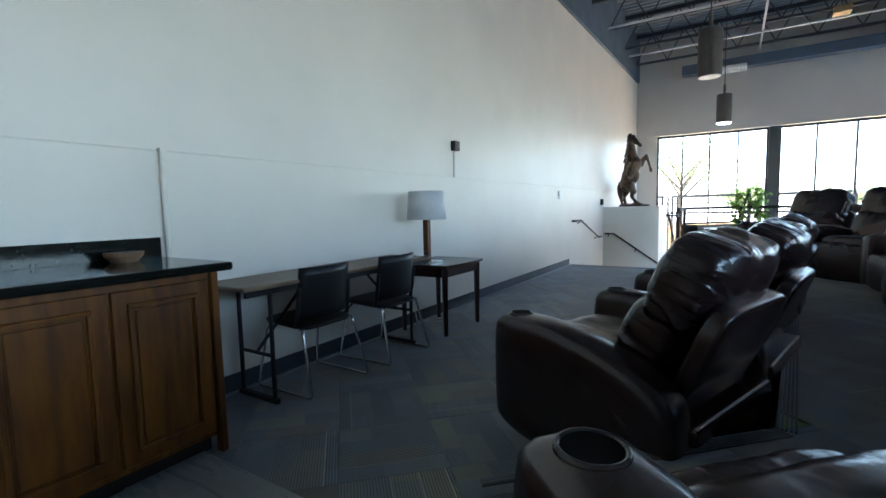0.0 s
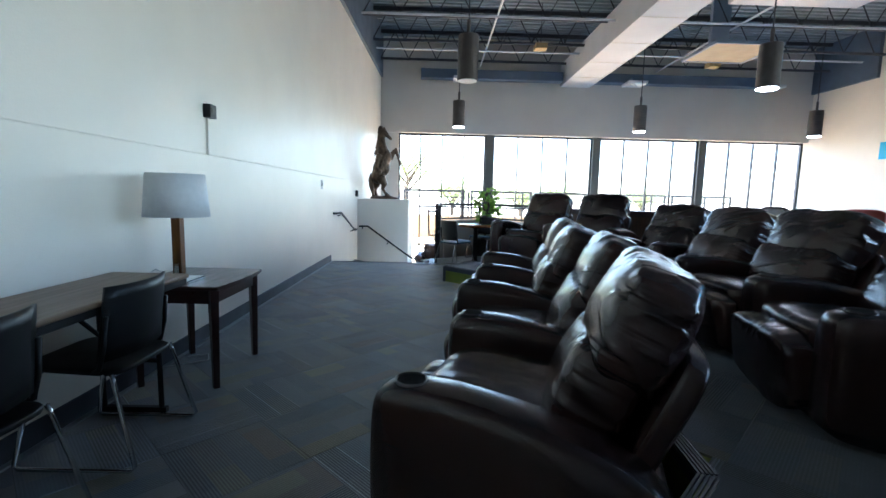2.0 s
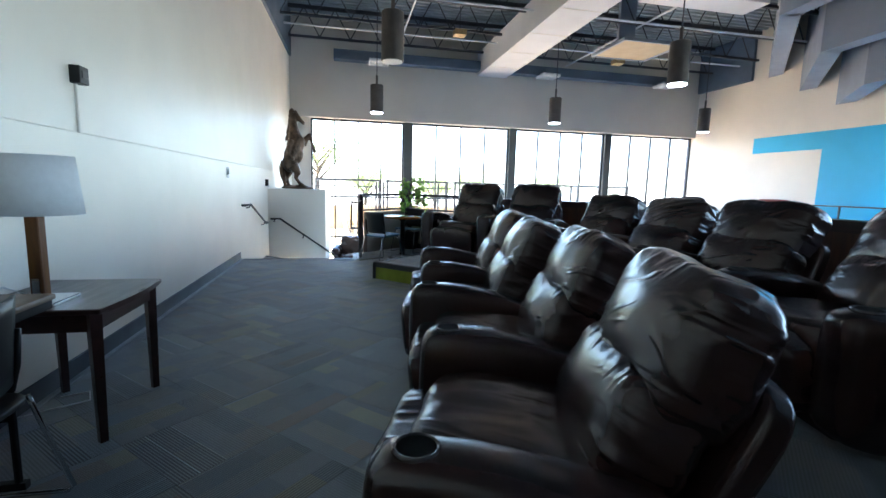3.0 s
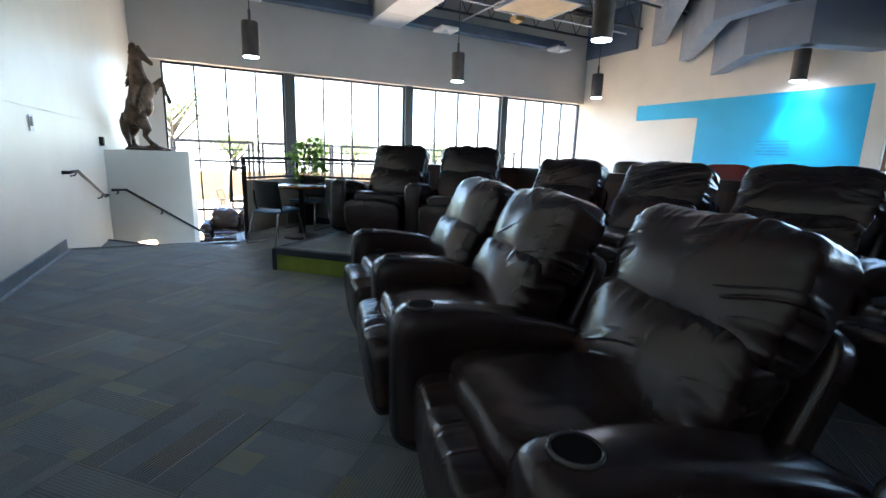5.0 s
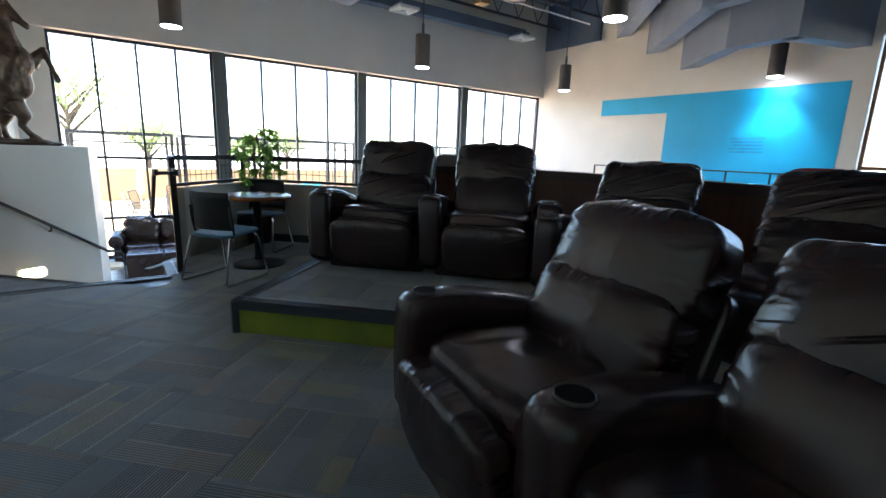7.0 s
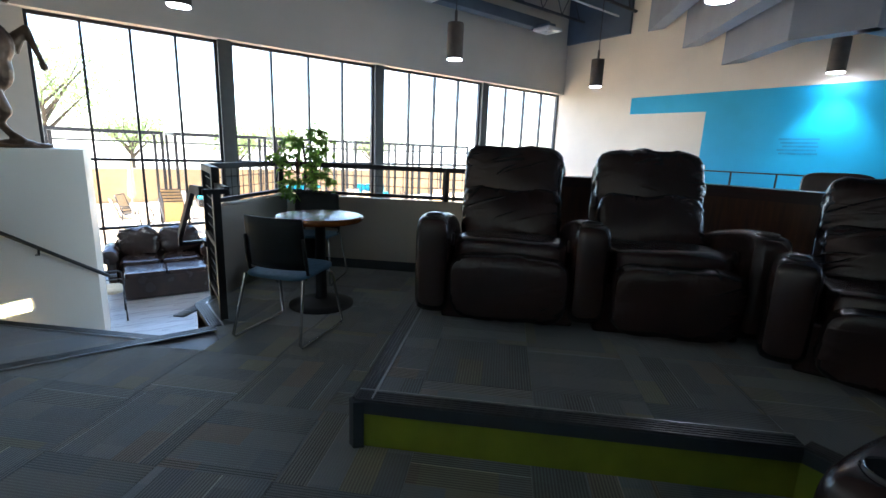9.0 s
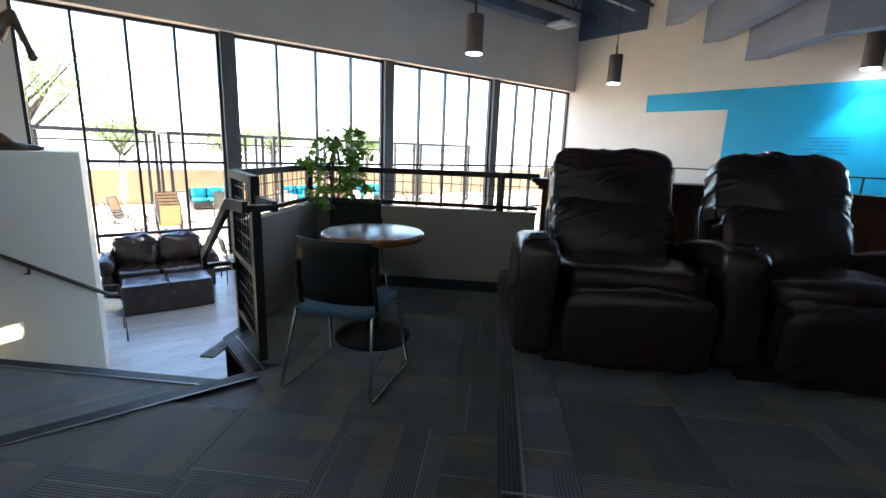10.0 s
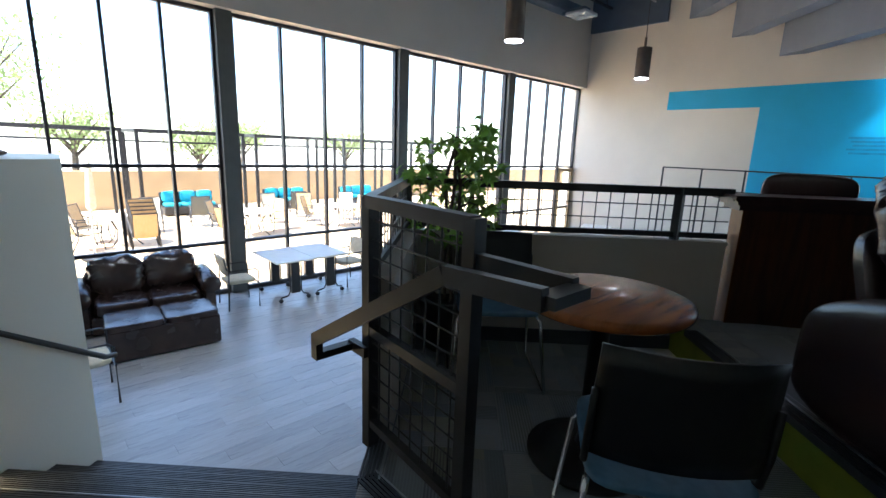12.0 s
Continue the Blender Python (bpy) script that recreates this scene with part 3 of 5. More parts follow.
def joist(y):
    j = thing("roof_joist", pose(0, y, 0), "dark open-web steel roof joist", "joist", "roof joists")
    zb, zt = 5.62, 6.44
    bm = bmesh.new()
    for dy in (-0.035, 0.01):
        box(bm, 0.02, dy, zt - 0.05, R_X, dy + 0.025, zt + 0.05)
    part("top_chord", bm, M_JOIST, j)
    bm = bmesh.new()
    for dy in (-0.035, 0.01):
        box(bm, 0.02, dy, zb - 0.04, R_X, dy + 0.025, zb + 0.02)
    part("bottom_chord", bm, M_JOIST, j)
    x, up = 0.05, True
    while x < R_X - 0.5:
        bm = bmesh.new()
        rod(bm, (x, 0, zb if up else zt), (x + 0.45, 0, zt if up else zb), 0.016, 6)
        part("web_bar", bm, M_JOIST, j)
        x += 0.45
        up = not up
    return j


j0 = joist(17.3)
for y in (15.5, 13.7, 11.9, 10.1, 8.3, 6.5, 4.7):
    copy_thing(j0, pose(0, y, 0))
bm = bmesh.new()
extrude_profile(bm, [(-0.018, 6.55), (-0.018, 4.95), (0.06, 4.95), (0.06, 6.55)], 3.0, WIN - 0.29)
for v in bm.verts:
    if v.co.z < 5.5:
        v.co.z = 4.9 + (v.co.y - 9.7) * 0.0345
solid("beam_west", bm, M_STEEL_BLUE, "blue-grey painted edge beam along the wall", "beam")
bm = bmesh.new()
box(bm, 6.05, 9.0, 5.02, 7.05, WIN - 0.285, 5.75)
solid("beam_bulkhead", bm, M_BEAM, "pale boxed bulkhead beam with panel joints", "beam")
for y in (16.6, 15.0, 13.4, 11.8):
    solid("trim_joint", boxm(6.06, y, 5.012, 7.04, y + 0.012, 5.03), M_WALL_GREY, "thin joint line in the bulkhead", "trim")
bm = bmesh.new()
box(bm, 7.05, 9.0, 5.03, 10.0, 10.3, 5.7)
box(bm, 7.9, 11.2, 5.35, 10.6, 11.9, 5.44)
solid("beam_cross", bm, M_BEAM, "pale boxed cross beam", "beam")
for a, b in ((1.35, 6.0), (7.1, 13.1)):
    solid("beam_duct", boxm(a, 17.35, 5.07, b, 17.7, 5.36, bevel=0.01, seg=1), M_STEEL_BLUE, "dark blue duct along the window wall", "duct")
solid("beam_east", boxm(R_X - 0.1, 15.6, 5.0, R_X + 0.0, WIN - 0.29, 6.5), M_STEEL_BLUE, "blue-grey edge beam over the beige wall", "beam")


def vent(x):
    v = thing("ceiling_vent", pose(x, 17.0, 4.92), "pale louvred air diffuser below the duct", "vent", "air diffusers")
    part("neck", boxm(-0.16, -0.16, 0.08, 0.16, 0.5, 0.2), M_STEEL_BLUE, v)
    bm = bmesh.new()
    for r in (0.3, 0.22, 0.14):
        box(bm, -r, -r, 0.0, r, -r + 0.03, 0.05); box(bm, -r, r - 0.03, 0.0, r, r, 0.05)
        box(bm, -r, -r + 0.03, 0.0, -r + 0.03, r - 0.03, 0.05); box(bm, r - 0.03, -r + 0.03, 0.0, r, r - 0.03, 0.05)
    part("frame", bm, M_WHITE, v)
    part("backing", boxm(-0.3, -0.3, 0.052, 0.3, 0.3, 0.08), M_PIPE, v)


for x in (2.7, 8.2, 12.6):
    vent(x)
for y, z in ((13.2, 5.45), (15.9, 5.5)):
    p = solid("sprinkler_pipe", rod(bmesh.new(), (0.1, y, z), (R_X - 0.3, y, z), 0.028, 8), M_PIPE, "pale painted sprinkler pipe under the joists", "pipe", kind="object")
for x in (3.3, 9.2):
    solid("sprinkler_pipe", rod(bmesh.new(), (x, 10.4, 5.55), (x, 17.8, 5.55), 0.025, 8), M_PIPE, "pale painted sprinkler branch pipe", "pipe", kind="object")

def ceiling_box(x, y):
    c = thing("ceiling_speaker", pose(x, y, 5.30), "small tan loudspeaker box hung under the joists", "speaker", "ceiling speakers")
    part("box", boxm(-0.16, -0.16, 0, 0.16, 0.16, 0.14, bevel=0.01), M_TAN, c)
    part("hanger", rod(bmesh.new(), (0, 0, 0.14), (0, 0, 1.22), 0.01, 6), M_JOIST, c)


ceiling_box(4.7, 15.0)
ceiling_box(10.2, 16.2)

# folded baffles that step down towards the beige wall
def baffle(pts, z0, z1, t=0.37):
    b = thing("ceiling_baffle", pose(0, 0, 0), "grey-blue folded plaster baffle hung under the roof", "baffle", "folded baffles")
    for (ax, ay), (bx, by) in zip(pts, pts[1:]):
        d = Vector((bx - ax, by - ay)).normalized()
        n = Vector((-d.y, d.x)) * t
        part("panel", prism(bmesh.new(), [(ax, ay), (bx, by), (bx + n.x, by + n.y), (ax + n.x, ay + n.y)], z0, z1), M_PANEL, b)


baffle([(14.79, 15.05), (10.50, 10.85), (10.2, 8.6), (12.0, 6.0)], 4.97, 6.45)
baffle([(14.79, 13.95), (11.67, 10.85), (11.45, 9.2), (12.9, 7.2)], 4.35, 6.40)
baffle([(14.79, 12.85), (12.98, 10.86), (12.86, 9.45), (14.79, 8.75)], 3.78, 6.35)


def acoustic_cloud():
    c = thing("ceiling_cloud", pose(8.75, 13.6, 5.15), "tilted tan acoustic panel with a pale frame", "panel")
    part("face", boxm(0, 0, 0.0, 1.6, 1.5, 0.04), M_CLOUD, c)
    bm = bmesh.new()
    for a in ((-0.06, -0.06, 1.66, 0), (-0.06, 1.5, 1.66, 1.56), (-0.06, 0, 0, 1.5), (1.6, 0, 1.66, 1.5)):
        box(bm, a[0], a[1], -0.02, a[2], a[3], 0.06)
    part("frame", bm, M_PANEL, c)
    part("hanger", prism(bmesh.new(), [(-0.06, 0.2), (0.4, 0.2), (0.4, 0.3), (-0.06, 0.3)], 0.06, 1.36), M_PANEL, c)


acoustic_cloud()


# ---- pendants ----
def pendant(x, y, z, power):
    p = thing("pendant_lamp", pose(x, y, z), "brown-grey cylinder pendant lamp, lit" if power else "brown-grey cylinder pendant lamp, switched off", "lamp", "cylinder pendants")
    bm = bmesh.new()
    lathe(bm, [(0.167, 0.0), (0.172, 0.005), (0.172, 0.70), (0.164, 0.715), (0.03, 0.73), (0.03, 0.96)], 28)
    part("shade", bm, M_PENDANT, p, smooth=False)
    part("lens", lathe(bmesh.new(), [(0.155, -0.012), (0.155, -0.002)], 24), M_LENS if power else M_WHITE, p, "glowing white lens" if power else "unlit pale lens")
    part("cord", rod(bmesh.new(), (0, 0, 0.95), (0, 0, 6.5 - z), 0.012, 6), M_JOIST, p)
    if power:
        d = bpy.data.lights.new("pendant_light", "SPOT")
        d.energy, d.spot_size, d.spot_blend, d.shadow_soft_size, d.color = power, radians(95), 0.7, 0.15, (0.9, 0.95, 1.0)
        l = new("pendant_light", d)
        l.matrix_world = look((x, y, z - 0.03), (x, y, 0))


for a in ((2.52, 15.21, 3.21, 30), (7.67, 15.21, 3.21, 30), (12.73, 15.21, 3.21, 30), (2.41, 9.85, 3.17, 0), (7.45, 9.85, 3.18, 40), (14.38, 10.30, 3.28, 60)):
    pendant(*a)

# ---- platform ----
PZ = 0.224
plat = [(2.08, 8.71), (3.34, 7.45), (2.97, 3.64), (2.15, 2.80), (2.95, 1.85), (4.3, 0.6), (5.9, 2.2), (5.6, 3.0), (5.6, 8.9), (4.2, 10.8)]
platform = thing("platform", pose(0, 0, 0), "low carpeted seating platform with lime green risers", "platform")
tagged(platform, kind="structure")
part("base", prism(bmesh.new(), plat, 0.0, PZ - 0.012), M_GREEN, platform, "lime green painted riser")
for (a, b) in zip(plat[:5], plat[1:5]):
    d = (Vector(b) - Vector(a)).normalized()
    out = Vector((d.y, -d.x))
    c = Vector(a) + out * 0.05
    if inside((c.x, c.y), plat):
        out = -out
    # Metal strip on the north edge only, added as the light caught by the nosing.
    nosing(a, b, PZ, platform, (out.x, out.y), a[1] > 8.0)
    bm = bmesh.new()
    pa, pb = Vector((*a, 0)), Vector((*b, 0))
    o = Vector((*out, 0)) * 0.014
    for z0, z1 in ((PZ - 0.06, PZ - 0.004),):
        prism(bm, [(pa.x, pa.y), (pb.x, pb.y), (pb.x + o.x, pb.y + o.y), (pa.x + o.x, pa.y + o.y)], z0, z1)
    part("edge_trim", bm, M_BASE, platform)
# This edge keeps the strip too, for the same pale line of light.
nosing((2.08, 8.71), (4.0, 10.62), PZ, platform, (-S2, S2))
bm = bmesh.new()
prism(bm, [(2.06, 8.69), (2.10, 8.67), (2.10, 8.75), (2.06, 8.73)], 0, PZ - 0.004)
part("corner_trim", bm, M_BASE, platform)

# wooden back wall of the platform with its cap
bw = [(4.385, 10.505), (5.56, 9.33), (5.56, 2.6), (4.6, 1.6)]
bw2 = [(4.475, 10.595), (5.69, 9.38), (5.69, 2.55), (4.7, 1.5)]
back = thing("wood_partition", pose(0, 0, 0), "dark cherry wood half partition with a moulded cap", "partition")
tagged(back, kind="structure")
for i in range(3):
    q = [bw[i], bw[i + 1], bw2[i + 1], bw2[i]]
    part("panel", prism(bmesh.new(), q, 0.0, 1.05), M_PARTITION, back)
    a, b = Vector(bw[i]), Vector(bw[i + 1])
    d = (b - a).normalized()
    n = Vector((d.y, -d.x))
    if (a + n * 0.3 - Vector((4, 6))).length > (a - n * 0.3 - Vector((4, 6))).length:
        n = -n
    for off, z0, z1 in ((0.05, 1.05, 1.085), (0.035, 1.025, 1.05), (0.02, 0.99, 1.025)):
        a = Vector(bw[i]) - d * (0.02 + off * 1.9 if i == 0 else 0.0)
        if i == 0:
            off *= 1.5
        p, q2, r, s = a + n * off, b + n * off, b - n * (0.12 + off), a - n * (0.12 + off)
        part("cap", prism(bmesh.new(), [tuple(p), tuple(q2), tuple(r), tuple(s)], z0, z1), M_DARKWOOD, back)

part("end_post", prism(bmesh.new(), [(4.385, 10.505), (4.475, 10.595), (4.464, 10.606), (4.374, 10.516)], 0.0, 0.99), M_CHERRY, back, "paler cherry end post")

# half wall and railing at the floor's corner
bm = bmesh.new()
prism(bm, [(4.45, 10.65), (2.93, 12.17), (2.86, 12.10), (4.38, 10.58)], -0.012, 0.74)
prism(bm, [(2.93, 12.17), (2.03, 11.27), (2.10, 11.20), (2.93, 12.03)], -0.012, 0.74)
solid("wall_half", bm, M_HALF, "low grey painted half wall behind the cafe table", "wall")
bm = bmesh.new()
prism(bm, [(4.455, 10.645), (2.93, 12.17), (2.93, 12.02), (4.38, 10.57)], 0.742, 0.765)
prism(bm, [(2.93, 12.17), (2.025, 11.275), (2.105, 11.195), (2.93, 12.02)], 0.742, 0.765)
solid("trim_half_wall_cap", bm, M_HALF, "painted cap of the half wall", "trim")

bm = bmesh.new()
prism(bm, [(4.372, 10.572), (2.86, 12.084), (2.852, 12.076), (4.364, 10.564)], 0.0, 0.10)
solid("baseboard_half_wall", bm, M_BASE, "dark rubber base along the half wall", "baseboard")


def rail_panel(parent, a, b, z0, z1, cell=0.1, posts=(True, True), foot=None):
    a, b = Vector((*a, 0)), Vector((*b, 0))
    up = Vector((0, 0, 1))
    part("top_rail", bar(bmesh.new(), a + up * z1, b + up * z1, 0.05, 0.05), M_METAL_BLACK, parent)
    part("bottom_rail", bar(bmesh.new(), a + up * z0, b + up * z0, 0.035, 0.035), M_METAL_BLACK, parent)
    for flag, p in zip(posts, (a, b)):
        if flag:
            part("post", bar(bmesh.new(), p + up * (z0 if foot is None else foot), p + up * (z1 + 0.02), 0.05, 0.05), M_METAL_BLACK, parent)
    L = (b - a).length
    d = (b - a).normalized()
    bm = bmesh.new()
    n = max(2, round(L / cell))
    for k in range(1, n):
        rod(bm, a + d * L * k / n + up * z0, a + d * L * k / n + up * z1, 0.004, 5)
    m = max(2, round((z1 - z0) / cell))
    for k in range(1, m):
        rod(bm, a + up * (z0 + (z1 - z0) * k / m), b + up * (z0 + (z1 - z0) * k / m), 0.004, 5)
    part("mesh_infill", bm, M_METAL_BLACK, parent)


rail = thing("railing", pose(0, 0, 0), "black steel railing with square wire mesh infill", "railing")
tagged(rail, kind="structure")
rail_panel(rail, (1.95, 10.60), (2.0, 11.22), 0.12, 1.09, 0.075, (True, True), 0.0)
part("mid_rail", bar(bmesh.new(), (1.95, 10.60, 0.55), (2.0, 11.22, 0.55), 0.04, 0.04), M_METAL_BLACK, rail)
rail_panel(rail, (2.0, 11.22), (2.90, 12.12), 0.80, 1.09, 0.09, (False, False), 0.0)
rail_panel(rail, (2.90, 12.12), (4.18, 10.84), 0.80, 1.09, 0.09, (True, False), 0.765)
rail_panel(rail, (4.18, 10.84), (4.42, 10.60), 0.80, 1.09, 0.09, (True, False), 0.765)

handrail = thing("handrail", pose(0, 0, 0), "black steel bar handrail beside the top steps", "handrail")
bm = bmesh.new()
pts = [(1.80, 10.24, 0.985), (1.80, 10.56, 0.97), (1.80, 11.32, 0.52)]
for a, b in zip(pts, pts[1:]):
    bar(bm, a, b, 0.03, 0.055)
part("bar", bm, M_METAL_BLACK, handrail)
bm = bmesh.new()
bar(bm, (1.80, 11.31, 0.46), (1.80, 11.31, 0.53), 0.03, 0.045)
bar(bm, (1.785, 11.31, 0.455), (1.97, 11.31, 0.455), 0.045, 0.03)
bar(bm, (1.97, 11.20, 0.455), (1.97, 11.325, 0.455), 0.03, 0.045)
part("lower_return", bm, M_METAL_BLACK, handrail)
bm = bmesh.new()
bar(bm, (1.80, 10.24, 0.98), (1.95, 10.24, 0.98), 0.055, 0.03)
bar(bm, (1.95, 10.255, 0.98), (1.95, 10.58, 0.98), 0.03, 0.055)
part("return", bm, M_METAL_BLACK, handrail)

wall_rail = thing("wall_handrail", pose(0, 0, 0), "dark handrail on brackets on the white wall", "handrail")
part("bar", tube(bmesh.new(), [(0.01, 10.62, 0.88), (0.07, 10.66, 0.88), (0.07, 11.05, 0.88), (0.07, 12.6, 0.42), (0.07, 12.85, 0.42), (0.01, 12.88, 0.42)], 0.02, 8), M_METAL_BLACK, wall_rail, smooth=True)
for y, z in ((11.0, 0.88), (12.4, 0.47)):
    part("bracket", tube(bmesh.new(), [(0.0, y, z - 0.06), (0.05, y, z - 0.05), (0.07, y, z)], 0.01, 6), M_METAL_BLACK, wall_rail)

# ---- pedestal and statue ----
ped = [(0.0, 13.29), (1.215, 13.90), (1.28, 15.07), (0.0, 15.2)]
solid("wall_pedestal", prism(bmesh.new(), ped, LOW, 1.14), M_WALL, "white painted plinth wall beside the stairs", "plinth")
fd = Vector((1.215, 0.61, 0)).normalized()
fo = Vector((fd.y, -fd.x, 0))
prail = thing("plinth_handrail", pose(0, 0, 0), "dark handrail sloping down the white plinth", "handrail")
p0 = Vector((0.0, 13.29, 0)) + fo * 0.07
part("bar", tube(bmesh.new(), [p0 + fd * 0.03 + Vector((0, 0, 0.47)), p0 + fd * 0.24 + Vector((0, 0, 0.47)), p0 + fd * 1.44 + Vector((0, 0, -0.38)), p0 + fd * 1.52 + Vector((0, 0, -0.39))], 0.022, 8), M_METAL_BLACK, prail, smooth=True)
for s, z in ((0.12, 0.47), (0.78, 0.07)):
    q = p0 + fd * s
    part("bracket", tube(bmesh.new(), [q - fo * 0.07 + Vector((0, 0, z - 0.07)), q - fo * 0.01 + Vector((0, 0, z - 0.06)), q + Vector((0, 0, z))], 0.012, 6), M_METAL_BLACK, prail)
q = p0 - fo * 0.075 + fd * 0.53
al = thing("aisle_light", Matrix.Translation((q.x, q.y, -0.54)), "small lit step light set in the plinth", "light")
bm = bmesh.new(); bar(bm, fo * 0.004 - fd * 0.17, fo * 0.004 + fd * 0.17, 0.02, 0.17)
part("frame", bm, M_WHITE, al)
bm = bmesh.new(); bar(bm, fo * 0.014 - fd * 0.13, fo * 0.014 + fd * 0.13, 0.02, 0.11)
part("lens", bm, M_AISLE, al, "glowing warm lens")


def blob(bm, c, r, seg=12):
    s = bmesh.ops.create_uvsphere(bm, u_segments=seg, v_segments=8, radius=1.0)
    bmesh.ops.scale(bm, vec=r if isinstance(r, tuple) else (r, r, r), verts=s["verts"])
    bmesh.ops.translate(bm, vec=c, verts=s["verts"])


def limb(bm, pts):
    for (a, ra), (b, rb) in zip(pts, pts[1:]):
        rod(bm, a, b, ra, 10, rb)
        blob(bm, b, rb, 10)


def horse():
    """A rearing horse on its hind legs on a rocky base; it looks along +x. Drawn in units of 3.35 mm."""
    bm = bmesh.new()
    k = 0.00335

    def run(*stations):
        limb(bm, [((x * k, y * k, z * k), r * k) for x, y, z, r in stations])

    def lump(x, y, z, rx, ry, rz):
        blob(bm, (x * k, y * k, z * k), (rx * k, ry * k, rz * k))

    # rocky base
    lump(20, 0, 6, 125, 85, 12); lump(-40, 20, 12, 60, 50, 14); lump(60, -15, 14, 60, 45, 16); lump(110, 10, 8, 50, 40, 10)
    # trunk, chest and haunches
    run((-22, 0, 190, 62), (-8, 0, 245, 66), (14, 0, 305, 62), (26, 0, 348, 54))
    lump(44, 0, 330, 44, 46, 56); lump(-28, 0, 185, 62, 58, 66); lump(30, 0, 250, 46, 44, 66)
    # neck and head
    run((12, 0, 360, 54), (2, 0, 425, 40), (-2, 0, 480, 32), (6, 0, 525, 27))
    run((8, 0, 534, 28), (38, 0, 508, 21), (62, 0, 486, 14), (78, 0, 474, 13))
    lump(24, 0, 515, 24, 20, 20); lump(80, 0, 470, 12, 11, 11)
    for side in (-1, 1):
        run((0, 12 * side, 555, 8), (-6, 16 * side, 580, 2))
        lump(34, 16 * side, 520, 6, 4, 5)
    # hind legs
    run((-40, 38, 170, 46), (-56, 40, 118, 29), (-72, 40, 78, 15), (-64, 40, 38, 12), (-58, 40, 18, 17))
    run((10, -36, 165, 42), (42, -38, 120, 26), (26, -38, 82, 14), (52, -38, 46, 12), (80, -38, 22, 17))
    # forelegs: one raised and bent, one hanging
    run((60, 34, 325, 32), (88, 38, 365, 21), (114, 38, 392, 15), (130, 38, 345, 11), (146, 38, 300, 10), (153, 38, 276, 14))
    run((0, -44, 345, 30), (-16, -56, 300, 20), (-18, -58, 252, 14), (-6, -58, 228, 11), (10, -58, 214, 14))
    # tail and wavy mane
    run((-84, 0, 200, 16), (-98, 0, 150, 20), (-92, 4, 100, 21), (-80, 6, 60, 17), (-74, 4, 24, 10))
    rnd = random.Random(12)
    for i in range(16):
        u = i / 15
        x, z = -14 - 34 * u + 8 * math.sin(u * 3.1), 560 - 200 * u
        lump(x + rnd.uniform(-4, 4), rnd.uniform(-10, 10), z, 13 + rnd.uniform(0, 6), 14, 14)
        run((x - 4, 14 * math.sin(i * 2.1), z, 8), (x - 14 - 5 * rnd.random(), 18 * math.sin(i * 2.1), z - 20, 4))
    run((16, 0, 560, 9), (34, 0, 540, 5))
    ob = tagged(part("horse_statue", bm, M_BRONZE, None, "", True), "dark bronze statue of a rearing horse on the plinth", "statue")
    r = ob.modifiers.new("fuse", "REMESH"); r.mode = "VOXEL"; r.voxel_size = 0.015; r.use_smooth_shade = True
    s = ob.modifiers.new("soften", "SMOOTH"); s.iterations = 2; s.factor = 0.5
    return ob


hs = horse()
hs.matrix_world = pose(0.46, 14.35, 1.14, 0, 0, -12) @ Matrix.Diagonal((0.93, 1.0, 1.0, 1.0))


# ---- recliners ----
def padded_slab(bm, prof, yc, half):
    """An upholstered slab: an outline in (x, z) with rounded corners, swelling softly towards its middle."""
    pts = [Vector(p) for p in prof]
    for _ in range(3):
        pts = [q for a, b in zip(pts, pts[1:] + pts[:1]) for q in (a * 0.75 + b * 0.25, a * 0.25 + b * 0.75)]
    n = len(pts)
    x0, x1 = min(p.x for p in pts), max(p.x for p in pts)
    z0, z1 = min(p.y for p in pts), max(p.y for p in pts)
    cx, cz = (x0 + x1) / 2, (z0 + z1) / 2
    rings = []
    for v, inset in ((-1.0, 0.17), (-0.985, 0.11), (-0.95, 0.07), (-0.88, 0.036), (-0.76, 0.014), (-0.5, 0.003), (0.0, 0.0), (0.5, 0.003), (0.76, 0.014), (0.88, 0.036), (0.95, 0.07), (0.985, 0.11), (1.0, 0.17)):
        gx, gz = 1 - inset / (x1 - x0) * 2, 1 - inset / (z1 - z0) * 2
        rings.append([bm.verts.new((cx + (p.x - cx) * gx, yc + v * half, cz + (p.y - cz) * gz)) for p in pts])
    for a, b in zip(rings, rings[1:]):
        for k in range(n):
            bm.faces.new((a[k], a[(k + 1) % n], b[(k + 1) % n], b[k]))
    bm.faces.new(rings[0][::-1])
    bm.faces.new(rings[-1])
    return bm


